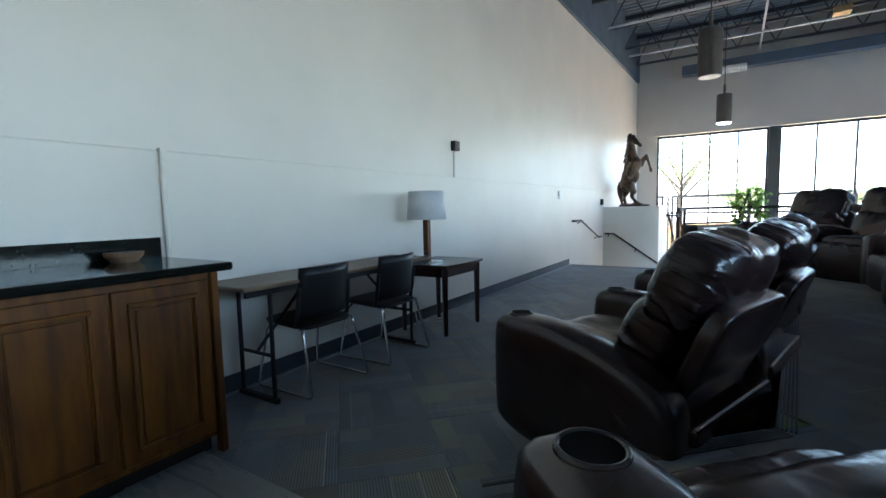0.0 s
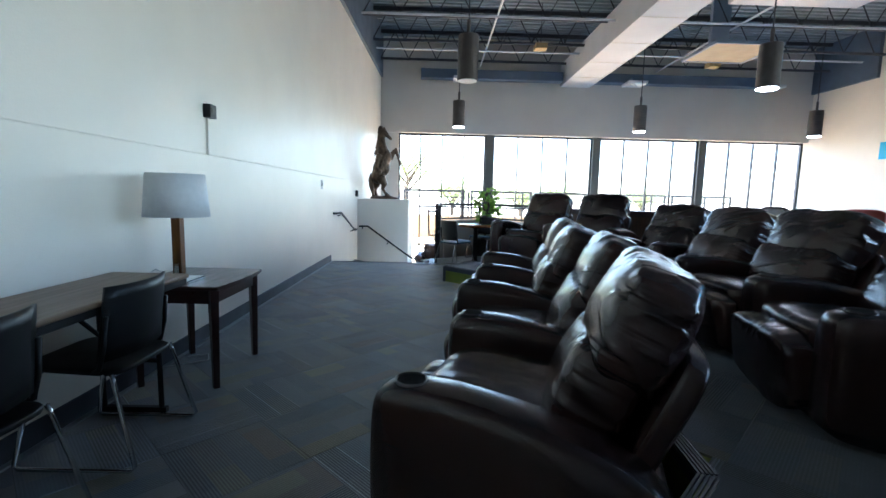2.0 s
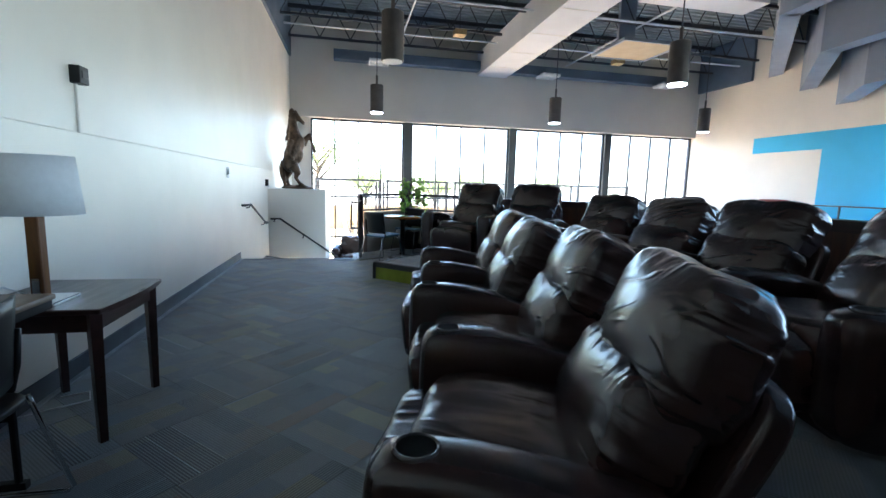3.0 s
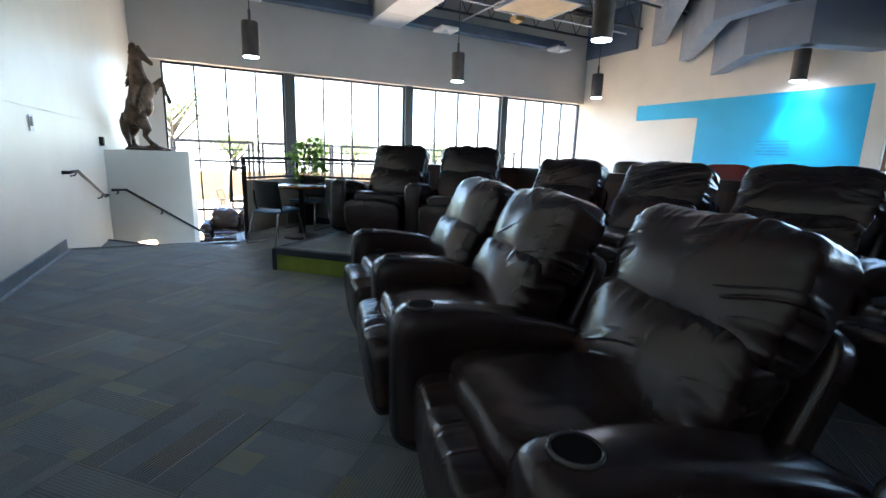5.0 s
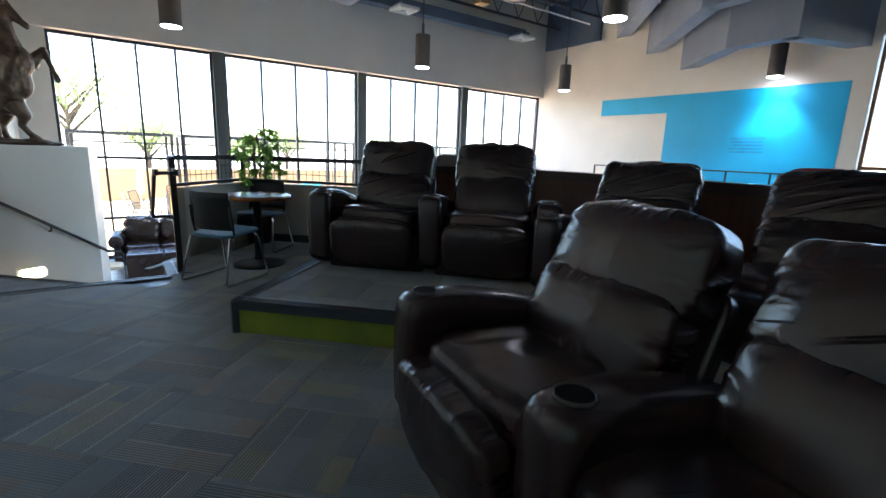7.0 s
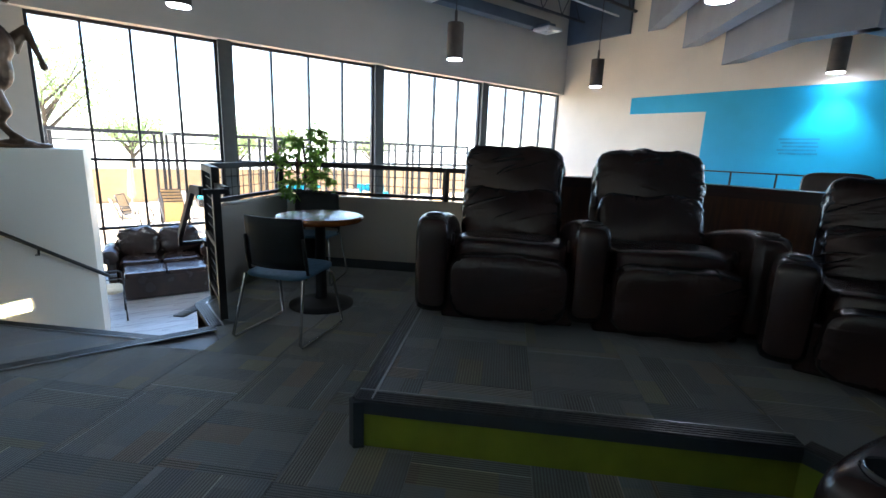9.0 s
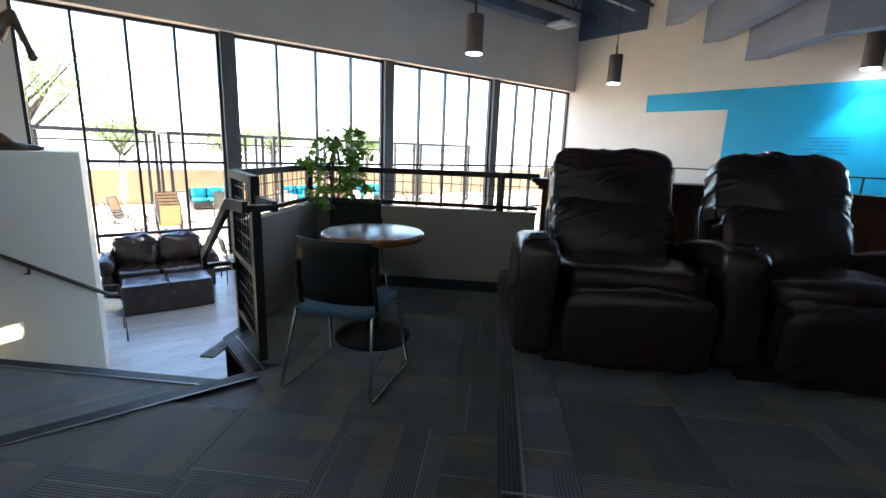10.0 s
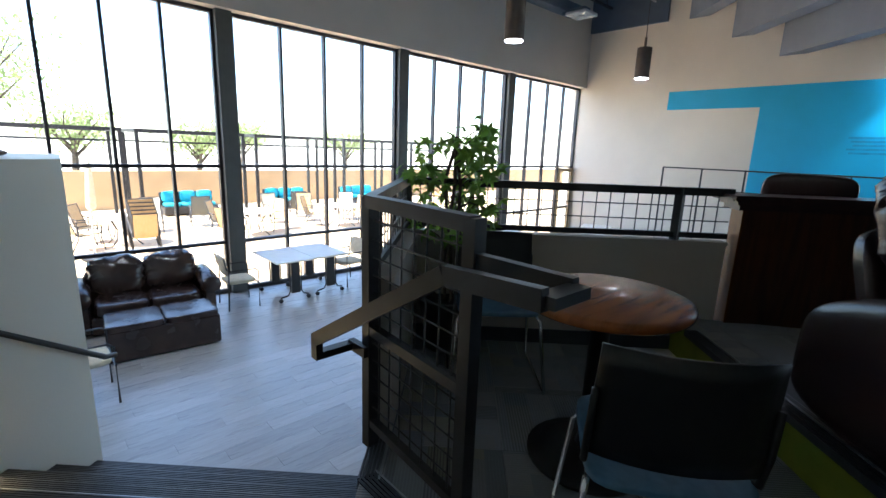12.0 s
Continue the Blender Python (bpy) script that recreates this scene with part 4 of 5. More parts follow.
def recliner(m, arms=(True, True), seed=1.0, label="dark brown leather reclining theatre chair with cup holders", group="recliners"):
    """Looks along its own -x; the arms begin at x = 0."""
    r = thing("recliner", m, label, "armchair", group)
    part("base", boxm(0.12, -0.42, 0.0, 0.98, 0.42, 0.30, bevel=0.02), M_LEATHER_FLAT, r)
    lean = 22.5
    for name, size, n, power, puff, wrinkle, k, at, fold, material in (
            ("seat", (0.66, 0.72, 0.22), 28, 4.5, 0, 0.014, 0, pose(0.37, 0, 0.40, 0, 4, 0), 0.006, M_LEATHER_SEAT),
            ("footrest", (0.17, 0.71, 0.40), 26, 4.6, 0.01, 0.012, 3, pose(0.02, 0, 0.245, 0, -6, 0), 0.008, M_LEATHER_FOOT),
            ("lumbar_cushion", (0.25, 0.71, 0.40), 36, 5.2, 0.035, 0.014, 5, pose(0.71, 0, 0.575, 0, lean, 0), 0.012, M_LEATHER_LUMBAR),
            ("headrest_cushion", (0.24, 0.73, 0.44), 44, 5.4, 0.05, 0.018, 8, pose(0.855, 0, 0.83, 0, lean, 0), 0.012, M_LEATHER_HEAD)):
        bm = bmesh.new()
        pillow(bm, size, n, power, puff, wrinkle, seed + k, None, fold)
        part(name, bm, material, r, smooth=True, at=at)
    bm = bmesh.new()
    pillow(bm, (0.10, 0.73, 0.66), 10, 7, 0, 0.006, seed, pose(0.90, 0, 0.47, 0, lean, 0))
    part("back_panel", bm, M_LEATHER_FLAT, r, smooth=True)
    for side, on in zip((-1, 1), arms):
        if not on:
            continue
        yc = 0.48 * side
        prof = [(0.02, 0.0), (0.005, 0.25), (0.005, 0.50), (0.02, 0.628), (0.16, 0.640), (0.32, 0.636), (0.60, 0.585), (0.80, 0.52), (0.95, 0.43), (0.97, 0.25), (0.96, 0.0)]
        bm = padded_slab(bmesh.new(), prof, yc, 0.112)
        arm = part("arm", bm, M_LEATHER_FLAT, r, smooth=True)
        bm = bmesh.new()
        lathe(bm, [(0.062, -0.008), (0.060, 0.003), (0.056, 0.0065), (0.052, 0.0055), (0.0495, 0.001)], 28)
        bmesh.ops.transform(bm, matrix=pose(0.13, yc, 0.636), verts=bm.verts)
        part("cup_holder", bm, M_RIM, arm, "shiny dark rim of the cup holder", smooth=True)
        # No hole is cut: a flat matt black disc paints the shade inside the cup.
        bm = bmesh.new()
        lathe(bm, [(0.0495, 0.0), (0.0495, 0.004)], 20)
        bmesh.ops.transform(bm, matrix=pose(0.13, yc, 0.6345), verts=bm.verts)
        part("cup_shade_disc", bm, M_WELL_SHADE, arm)
        bm = bmesh.new()
        lathe(bm, [(0.035, 0.0), (0.038, 0.008), (0.02, 0.01)], 18)
        bmesh.ops.transform(bm, matrix=Matrix.Translation((0.2, yc - 0.112 * (1 if side > 0 else -1), 0.48)) @ Matrix.Rotation(radians(90 * side), 4, "X"), verts=bm.verts)
        part("release_handle", bm, M_BLACK, arm)
    return r


def seat_between(ca, cb, z, turn, arms, seed, label="dark brown leather reclining theatre chair with cup holders", group="recliners", size=(1, 1, 1)):
    """A recliner whose arms' cup holders lie at ca (its own -y side) and cb."""
    c = (Vector(ca) + Vector(cb)) / 2
    a = radians(turn)
    back = Vector((math.cos(a), math.sin(a))) * -0.13
    return recliner(pose(c.x + back.x, c.y + back.y, z, 0, 0, turn) @ Matrix.Diagonal((*size, 1)), arms, seed, label, group)


FL = "dark brown leather recliner in the front row on the carpet"
PL = "dark brown leather recliner standing on the platform"
seat_between((1.88, 3.53), (2.18, 4.40), 0.0, -20, (True, False), 1.3, FL, "front row recliners")
seat_between((2.23, 4.42), (2.30, 5.37), 0.0, -14, (True, False), 4.1, FL, "front row recliners")
seat_between((2.28, 5.38), (2.40, 6.30), 0.0, -13, (True, False), 7.7, FL, "front row recliners")
seat_between((2.42, 6.25), (2.60, 7.12), 0.0, -9, (True, True), 9.2, FL, "front row recliners")
seat_between((3.62, 8.68), (2.97, 9.36), PZ, 45, (True, True), 11.0, PL, "platform recliners", (1, 1, 1.05))
seat_between((4.26, 7.95), (3.62, 8.68), PZ, 45, (True, False), 13.0, PL, "platform recliners", (1, 1, 1.05))
seat_between((4.36, 6.85), (4.08, 7.76), PZ, 18, (True, True), 15.0, PL, "platform recliners", (1, 1, 0.94))
seat_between((4.02, 5.76), (4.10, 6.74), PZ, 3, (True, False), 16.3, PL, "platform recliners", (1, 1, 0.94))
seat_between((3.96, 4.76), (4.02, 5.74), PZ, 2, (True, False), 17.0, PL, "platform recliners", (1, 1, 0.94))
seat_between((3.72, 3.92), (3.96, 4.74), PZ, -14, (True, False), 19.0, PL, "platform recliners", (1, 1, 0.94))
seat_between((2.60, 2.00), (3.26, 2.64), PZ, -45, (True, True), 21.0, PL, "platform recliners", (1, 0.94, 0.94))
seat_between((3.28, 2.64), (3.8, 3.4), PZ, -45, (False, True), 23.0, PL, "platform recliners", (1, 0.94, 0.94))


# ---- stacking chairs ----
def stack_chair(m, seat_mat, label):
    c = thing("stacking_chair", m, label, "chair", "stacking chairs")
    bm = bmesh.new()
    pillow(bm, (0.44, 0.45, 0.035), 8, 6, 0, 0, 0, pose(-0.03, 0, 0.45, 0, 3, 0))
    part("seat", bm, seat_mat, c, smooth=True)
    bm = bmesh.new()
    vs = []
    for i in range(7):
        z = 0.49 + 0.34 * i / 6
        row = []
        for k in range(9):
            y = -0.23 + 0.46 * k / 8
            row.append((0.11 + 0.12 * (z - 0.55) + 0.05 * (1 - (y / 0.23) ** 2), y * (1 - 0.06 * (i / 6)), z))
        vs.append(row)
    f = [[bm.verts.new(p) for p in row] for row in vs]
    b = [[bm.verts.new((p[0] + 0.014, p[1], p[2])) for p in row] for row in vs]
    for i in range(6):
        for k in range(8):
            bm.faces.new((f[i][k], f[i][k + 1], f[i + 1][k + 1], f[i + 1][k]))
            bm.faces.new((b[i][k], b[i + 1][k], b[i + 1][k + 1], b[i][k + 1]))
    for i in range(6):
        bm.faces.new((f[i][0], f[i + 1][0], b[i + 1][0], b[i][0])); bm.faces.new((f[i][8], b[i][8], b[i + 1][8], f[i + 1][8]))
    for k in range(8):
        bm.faces.new((f[0][k], b[0][k], b[0][k + 1], f[0][k + 1])); bm.faces.new((f[6][k], f[6][k + 1], b[6][k + 1], b[6][k]))
    part("backrest", bm, M_BLACK, c, smooth=True)
    for s in (-1, 1):
        part("leg_frame", tube(bmesh.new(), [(-0.16, 0.20 * s, 0.44), (-0.19, 0.225 * s, 0.40), (-0.265, 0.258 * s, 0.03), (-0.245, 0.260 * s, 0.012), (0.245, 0.260 * s, 0.012), (0.265, 0.258 * s, 0.03), (0.17, 0.225 * s, 0.40), (0.16, 0.22 * s, 0.44)], 0.010, 8), M_CHROME, c, smooth=True)
        part("back_support", tube(bmesh.new(), [(0.06, 0.21 * s, 0.44), (0.11, 0.225 * s, 0.46), (0.135, 0.225 * s, 0.56), (0.15, 0.22 * s, 0.70)], 0.011, 8), M_BLACK, c, smooth=True)
    part("cross_bar", rod(bmesh.new(), (0.12, -0.22, 0.43), (0.12, 0.22, 0.43), 0.009, 8), M_CHROME, c)
    return c


stack_chair(pose(0.32, 3.47, 0, 0, 0, 0), M_BLACK, "black plastic stacking chair on chrome legs at the long table")
stack_chair(pose(0.36, 4.20, 0, 0, 0, 0), M_BLACK, "black plastic stacking chair on chrome legs at the long table")
stack_chair(pose(2.284, 10.122, 0, 0, 0, 215.6), M_BLUE_SEAT, "black stacking chair with a blue seat beside the round table")
stack_chair(pose(2.93, 11.32, 0, 0, 0, 48), M_BLUE_SEAT, "black stacking chair tucked behind the round table")


# ---- round cafe table ----
def cafe_table(x, y):
    t = thing("cafe_table", pose(x, y, 0), "round red-brown wooden cafe table on a black pedestal", "table")
    bm = bmesh.new()
    lathe(bm, [(0.31, 0.70), (0.33, 0.703), (0.341, 0.715), (0.343, 0.728), (0.340, 0.739), (0.332, 0.745), (0.320, 0.747)], 56)
    part("tabletop", bm, M_TABLETOP, t, smooth=True)
    part("column", lathe(bmesh.new(), [(0.06, 0.04), (0.045, 0.1), (0.04, 0.66), (0.12, 0.69), (0.12, 0.70)], 20), M_BLACK, t, smooth=True)
    part("base", lathe(bmesh.new(), [(0.26, 0.0), (0.26, 0.015), (0.2, 0.03), (0.06, 0.06)], 28), M_BLACK, t, smooth=True)


cafe_table(2.69, 10.545)


# ---- counter cabinet ----
def counter():
    c = thing("base_cabinet", pose(0.02, 0, 0), "cherry wood base cabinet with raised panel doors", "cabinet")
    part("body", boxm(0, -0.6, 0.09, 0.62, 2.595, 0.905), M_CHERRY, c)
    part("toe_kick", boxm(0, -0.6, 0.0, 0.56, 2.56, 0.09), M_BLACK, c)
    part("end_stile", boxm(0.60, 2.565, 0.0, 0.645, 2.60, 0.905, bevel=0.003, seg=1), M_CHERRY, c)
    for k in range(7):
        y1 = 2.55 - k * 0.42
        y0 = y1 - 0.405
        d = part("door", boxm(0.62, y0, 0.12, 0.638, y1, 0.875, bevel=0.004, seg=1), M_CHERRY, c)
        part("raised_panel", boxm(0.6385, y0 + 0.085, 0.205, 0.646, y1 - 0.085, 0.79, bevel=0.007, seg=2), M_CHERRY, d)
        bm = bmesh.new()
        for a in ((y0 + 0.055, 0.175, y1 - 0.055, 0.195), (y0 + 0.055, 0.80, y1 - 0.055, 0.82), (y0 + 0.055, 0.195, y0 + 0.075, 0.80), (y1 - 0.075, 0.195, y1 - 0.055, 0.80)):
            box(bm, 0.6385, a[0], a[1], 0.652, a[2], a[3], bevel=0.006, seg=2)
        part("moulding", bm, M_CHERRY, d)
    w = thing("countertop", pose(0, 0, 0), "polished black granite countertop with backsplash", "countertop")
    part("slab", boxm(0.003, -0.65, 0.908, 0.70, 2.665, 0.95, bevel=0.014, seg=3), M_GRANITE, w)
    part("backsplash", boxm(0.003, -0.65, 0.95, 0.023, 2.66, 1.06, bevel=0.003, seg=1), M_GRANITE, w)
    b = thing("napkin_basket", pose(0.14, 2.42, 0.95), "small woven basket on the counter", "basket")
    part("bowl", lathe(bmesh.new(), [(0.06, 0.0), (0.085, 0.03), (0.09, 0.05), (0.08, 0.05)], 20), M_LAMINATE, b)


counter()


# ---- folding table, end table, lamp ----
def folding_table():
    t = thing("folding_table", pose(0.0, 0, 0), "long narrow folding table with brown laminate top", "table")
    part("tabletop", boxm(0.01, 2.86, 0.735, 0.47, 4.74, 0.762, bevel=0.01, seg=2), M_LAMINATE, t)
    bm = bmesh.new(); box(bm, 0.02, 2.88, 0.70, 0.04, 4.72, 0.735); box(bm, 0.44, 2.88, 0.70, 0.46, 4.72, 0.735)
    part("apron", bm, M_BLACK, t)
    for y, s in ((3.08, 1), (4.52, -1)):
        for x in (0.08, 0.40):
            part("leg", tube(bmesh.new(), [(x, y, 0.70), (x, y, 0.02)], 0.014, 8), M_BLACK, t)
        part("foot_bar", bar(bmesh.new(), (0.05, y, 0.015), (0.43, y, 0.015), 0.03, 0.03), M_BLACK, t)
        part("brace", tube(bmesh.new(), [(0.24, y, 0.30), (0.24, y + 0.42 * s, 0.70)], 0.011, 8), M_BLACK, t)
        part("stretcher", rod(bmesh.new(), (0.08, y, 0.30), (0.40, y, 0.30), 0.012, 8), M_BLACK, t)


folding_table()


def end_table():
    t = thing("end_table", pose(0, 0, 0), "dark mahogany end table with a bowed top", "table")
    bm = bmesh.new()
    pts = []
    n = 8
    for k in range(n + 1):
        u = k / n
        pts.append((0.60 + 0.03 * math.sin(math.pi * u), 4.80 + 0.72 * u))
    pts += [(0.02, 5.52), (0.02, 4.80)]
    prism(bm, pts, 0.64, 0.667)
    bmesh.ops.bevel(bm, geom=list(bm.edges), offset=0.005, segments=1, affect="EDGES")
    part("tabletop", bm, M_DARKWOOD, t)
    bm = bmesh.new()
    box(bm, 0.06, 4.84, 0.55, 0.56, 4.86, 0.64); box(bm, 0.06, 5.46, 0.55, 0.56, 5.48, 0.64)
    box(bm, 0.54, 4.86, 0.55, 0.56, 5.46, 0.64); box(bm, 0.06, 4.86, 0.55, 0.08, 5.46, 0.64)
    part("apron", bm, M_DARKWOOD, t)
    for x in (0.07, 0.55):
        for y in (4.85, 5.47):
            bm = bmesh.new()
            rod(bm, (x, y, 0.0), (x, y, 0.64), 0.024, 4, 0.036)
            part("leg", bm, M_DARKWOOD, t)


end_table()


def table_lamp():
    l = thing("table_lamp", pose(0.28, 4.97, 0.667), "table lamp with white drum shade and wooden column", "lamp")
    part("base", boxm(-0.11, -0.11, 0, 0.11, 0.11, 0.02, bevel=0.004, seg=1), M_CHROME, l)
    bm = bmesh.new(); box(bm, -0.028, -0.028, 0.02, 0.028, 0.028, 0.46, bevel=0.004, seg=1)
    part("column", bm, M_CHERRY, l)
    part("neck", boxm(-0.015, -0.034, 0.02, 0.015, 0.034, 0.12), M_CHROME, l)
    bm = bmesh.new()
    seg = 36
    rings = []
    for r, z in ((0.192, 0.42), (0.168, 0.69), (0.165, 0.69), (0.189, 0.42)):
        rings.append([bm.verts.new((r * math.cos(2 * math.pi * k / seg), r * math.sin(2 * math.pi * k / seg), z)) for k in range(seg)])
    for i in range(4):
        a, b = rings[i], rings[(i + 1) % 4]
        for k in range(seg):
            bm.faces.new((a[k], a[(k + 1) % seg], b[(k + 1) % seg], b[k]))
    part("shade", bm, M_SHADE, l, smooth=True)
    part("harp", tube(bmesh.new(), [(0, 0, 0.46), (0, 0, 0.66)], 0.006, 6), M_CHROME, l)


table_lamp()
pc = new("power_cord", link_mesh("power_cord", tube(bmesh.new(), [(0.2, 5.0, 0.70), (0.12, 4.98, 0.74), (0.05, 5.0, 0.70), (0.03, 5.02, 0.4), (0.04, 5.1, 0.03), (0.12, 5.2, 0.012), (0.28, 5.3, 0.012), (0.22, 5.42, 0.012), (0.1, 5.36, 0.012)], 0.005, 6), M_WHITE, True))
tagged(pc, "thin white lamp cord trailing to the floor", "cord")

# ---- wall fittings ----
cd = thing("conduit", pose(0, 2.70, 0), "white painted surface conduit on the wall", "conduit")
part("pipe", rod(bmesh.new(), (0.02, 0, 0.93), (0.02, 0, 1.56), 0.015, 10), M_WALL, cd)
part("coupling", rod(bmesh.new(), (0.02, 0, 1.38), (0.02, 0, 1.42), 0.02, 10), M_WALL, cd)
part("cap", rod(bmesh.new(), (-0.02, 0, 1.555), (0.035, 0, 1.555), 0.016, 10), M_WALL, cd)
sb = thing("thermostat_box", pose(-0.018, 5.98, 1.86), "black control box on a thin conduit", "control box")
part("box", boxm(0, -0.055, 0, 0.07, 0.055, 0.11, bevel=0.006), M_BLACK, sb)
part("face", boxm(0.07, -0.03, 0.035, 0.074, 0.03, 0.08), M_METAL_BLACK, sb)
part("conduit", rod(bmesh.new(), (0.014, 0, -0.31), (0.014, 0, 0), 0.012, 8), M_WALL, sb)
sw = thing("wall_switch", pose(0, 9.8, 1.40), "small brushed metal switch plate", "switch")
part("plate", boxm(0, -0.06, -0.08, 0.008, 0.06, 0.08, bevel=0.003, seg=1), M_ALU, sw)
part("device", boxm(0.008, -0.04, -0.03, 0.03, 0.04, 0.06, bevel=0.004, seg=1), M_WHITE, sw)


sp = thing("wall_speaker", pose(0, 13.05, 1.20), "small black box with a cable on the white wall", "speaker")
part("box", boxm(0, -0.05, 0, 0.06, 0.05, 0.14, bevel=0.006), M_BLACK, sp)
part("shelf", boxm(0, -0.09, -0.012, 0.10, 0.09, 0.0), M_WHITE, sp)


# ---- ficus ----
def plant(x, y):
    p = thing("potted_plant", pose(x, y, 0), "leafy green artificial tree in a dark pot", "plant")
    part("pot", lathe(bmesh.new(), [(0.14, 0.0), (0.2, 0.34), (0.215, 0.36), (0.18, 0.36), (0.17, 0.32)], 24), M_PLANTER, p, smooth=True)
    rnd = random.Random(5)
    bm = bmesh.new()
    tips = []
    for k in range(3):
        a = k * 2.1
        tube(bm, [(0.03 * math.cos(a), 0.03 * math.sin(a), 0.3), (0.04 * math.cos(a + 1), 0.04 * math.sin(a + 1), 0.7), (0.06 * math.cos(a + 2), 0.06 * math.sin(a + 2), 1.1), (0.03, 0.02 * k, 1.38)], 0.012, 6)
    for k in range(36):
        z = 0.70 + 0.64 * ((k * 0.618) % 1.0)
        a = rnd.uniform(0, 6.28)
        r = rnd.uniform(0.15, 0.31) * (1.0 - 0.5 * max(0, z - 1.05))
        e = (r * math.cos(a), r * math.sin(a), z + rnd.uniform(0.04, 0.16))
        tube(bm, [(0.03 * math.cos(a), 0.03 * math.sin(a), z), (e[0] * 0.5, e[1] * 0.5, z + 0.06), e], 0.004, 5)
        tips.append(e)
    part("trunk", bm, M_BARK, p)
    bm = bmesh.new()
    for e in tips:
        for j in range(6):
            c = Vector(e) * 1.0 + Vector((rnd.gauss(0, 0.05), rnd.gauss(0, 0.05), rnd.gauss(0, 0.05)))
            q = Euler((rnd.uniform(-1.1, 1.1), rnd.uniform(-1.1, 1.1), rnd.uniform(0, 6.28))).to_matrix()
            s = rnd.uniform(0.044, 0.070)
            star = []
            for i in range(10):
                rr = s * (0.42 if i % 2 else 1.0)
                if i == 0:
                    rr = s * 1.5
                ang = 2 * math.pi * i / 10
                star.append(bm.verts.new(c + q @ Vector((rr * math.cos(ang), rr * math.sin(ang), -0.35 * rr * rr / s))))
            mid = bm.verts.new(c + q @ Vector((0, 0, 0.008)))
            for i in range(10):
                bm.faces.new((mid, star[i], star[(i + 1) % 10]))
    part("crown", bm, M_LEAF, p)


plant(2.99, 11.77)


# ---- lower floor furniture ----
def sofa():
    s = thing("loveseat", pose(2.21, 17.46, LOW, 0, 0, -5), "dark brown leather loveseat with rolled arms", "sofa")
    part("base", boxm(-0.70, -0.40, 0.04, 0.70, 0.42, 0.28, bevel=0.02), M_SOFA, s)
    for k in (-1, 1):
        bm = bmesh.new(); pillow(bm, (0.66, 0.70, 0.2), 20, 5, 0, 0.012, k, pose(0.33 * k, -0.09, 0.37), 0.008)
        part("seat_cushion", bm, M_SOFA, s, smooth=True)
        bm = bmesh.new(); pillow(bm, (0.30, 0.69, 0.54), 34, 3.6, 0.03, 0.03, k + 4, pose(0.345 * k, 0.26, 0.71, 0, 0, 90) @ pose(0, 0, 0, 0, 14, 0), 0.035)
        part("back_cushion", bm, M_SOFA, s, smooth=True)
        bm = bmesh.new()
        pillow(bm, (0.17, 0.88, 0.56), 10, 6, 0, 0.006, k + 7, pose(0.78 * k, 0.0, 0.31))
        arc = [(0.80 * k + 0.135 * math.cos(a * k) * k, 0.555 + 0.13 * math.sin(a)) for a in (radians(20 * i) for i in range(18))]
        rings = []
        for yy, g in ((-0.46, 0.86), (-0.44, 1.0), (0.36, 0.96), (0.44, 0.8)):
            rings.append([bm.verts.new((0.80 * k + (px - 0.80 * k) * g, yy, 0.555 + (pz - 0.555) * g + 0.03 * (yy > 0))) for px, pz in arc])
        for ra, rb in zip(rings, rings[1:]):
            for i in range(18):
                bm.faces.new((ra[i], ra[(i + 1) % 18], rb[(i + 1) % 18], rb[i]))
        bm.faces.new(rings[0]); bm.faces.new(rings[-1])
        bmesh.ops.recalc_face_normals(bm, faces=bm.faces)
        part("arm", bm, M_SOFA, s, smooth=True)
    bm = bmesh.new(); pillow(bm, (1.5, 0.2, 0.76), 10, 6, 0, 0.008, 3, pose(0, 0.43, 0.44, -6, 0, 0))
    part("back", bm, M_SOFA, s, smooth=True)
    o = thing("ottoman", pose(2.175, 16.37, LOW, 0, 0, -4), "long dark brown leather ottoman with two top cushions", "ottoman")
    part("body", boxm(-0.63, -0.33, 0.02, 0.63, 0.33, 0.40, bevel=0.015), M_SOFA, o)
    for k in (-1, 1):
        bm = bmesh.new(); pillow(bm, (0.625, 0.65, 0.09), 14, 9, 0, 0.006, k, pose(0.316 * k, 0, 0.43))
        part("cushion", bm, M_SOFA, o, smooth=True)


sofa()


def cafe_armchair(m):
    c = thing("cafe_armchair", m, "dark metal armchair with a cream cushioned seat", "chair", "lower floor armchairs")
    bm = bmesh.new(); pillow(bm, (0.46, 0.48, 0.07), 6, 5, 0, 0, 0, pose(0, 0, 0.45))
    part("seat", bm, M_CREAM, c, smooth=True)
    bm = bmesh.new(); pillow(bm, (0.05, 0.44, 0.34), 6, 5, 0, 0, 0, pose(0.24, 0, 0.72, 0, 12, 0))
    part("backrest", bm, M_CREAM, c, smooth=True)
    for s in (-1, 1):
        part("side_frame", tube(bmesh.new(), [(-0.24, 0.27 * s, 0.0), (-0.24, 0.27 * s, 0.62), (-0.20, 0.27 * s, 0.66), (0.22, 0.27 * s, 0.66), (0.25, 0.26 * s, 0.70), (0.28, 0.25 * s, 0.88)], 0.012, 8), M_METAL_BLACK, c, smooth=True)
        part("rear_leg", tube(bmesh.new(), [(0.22, 0.27 * s, 0.66), (0.25, 0.27 * s, 0.0)], 0.012, 8), M_METAL_BLACK, c, smooth=True)
    part("seat_rail", bar(bmesh.new(), (-0.24, -0.27, 0.42), (-0.24, 0.27, 0.42), 0.02, 0.02), M_METAL_BLACK, c)


cafe_armchair(pose(1.25, 15.35, LOW, 0, 0, 180))
cafe_armchair(pose(3.51, 17.40, LOW, 0, 0, 178))
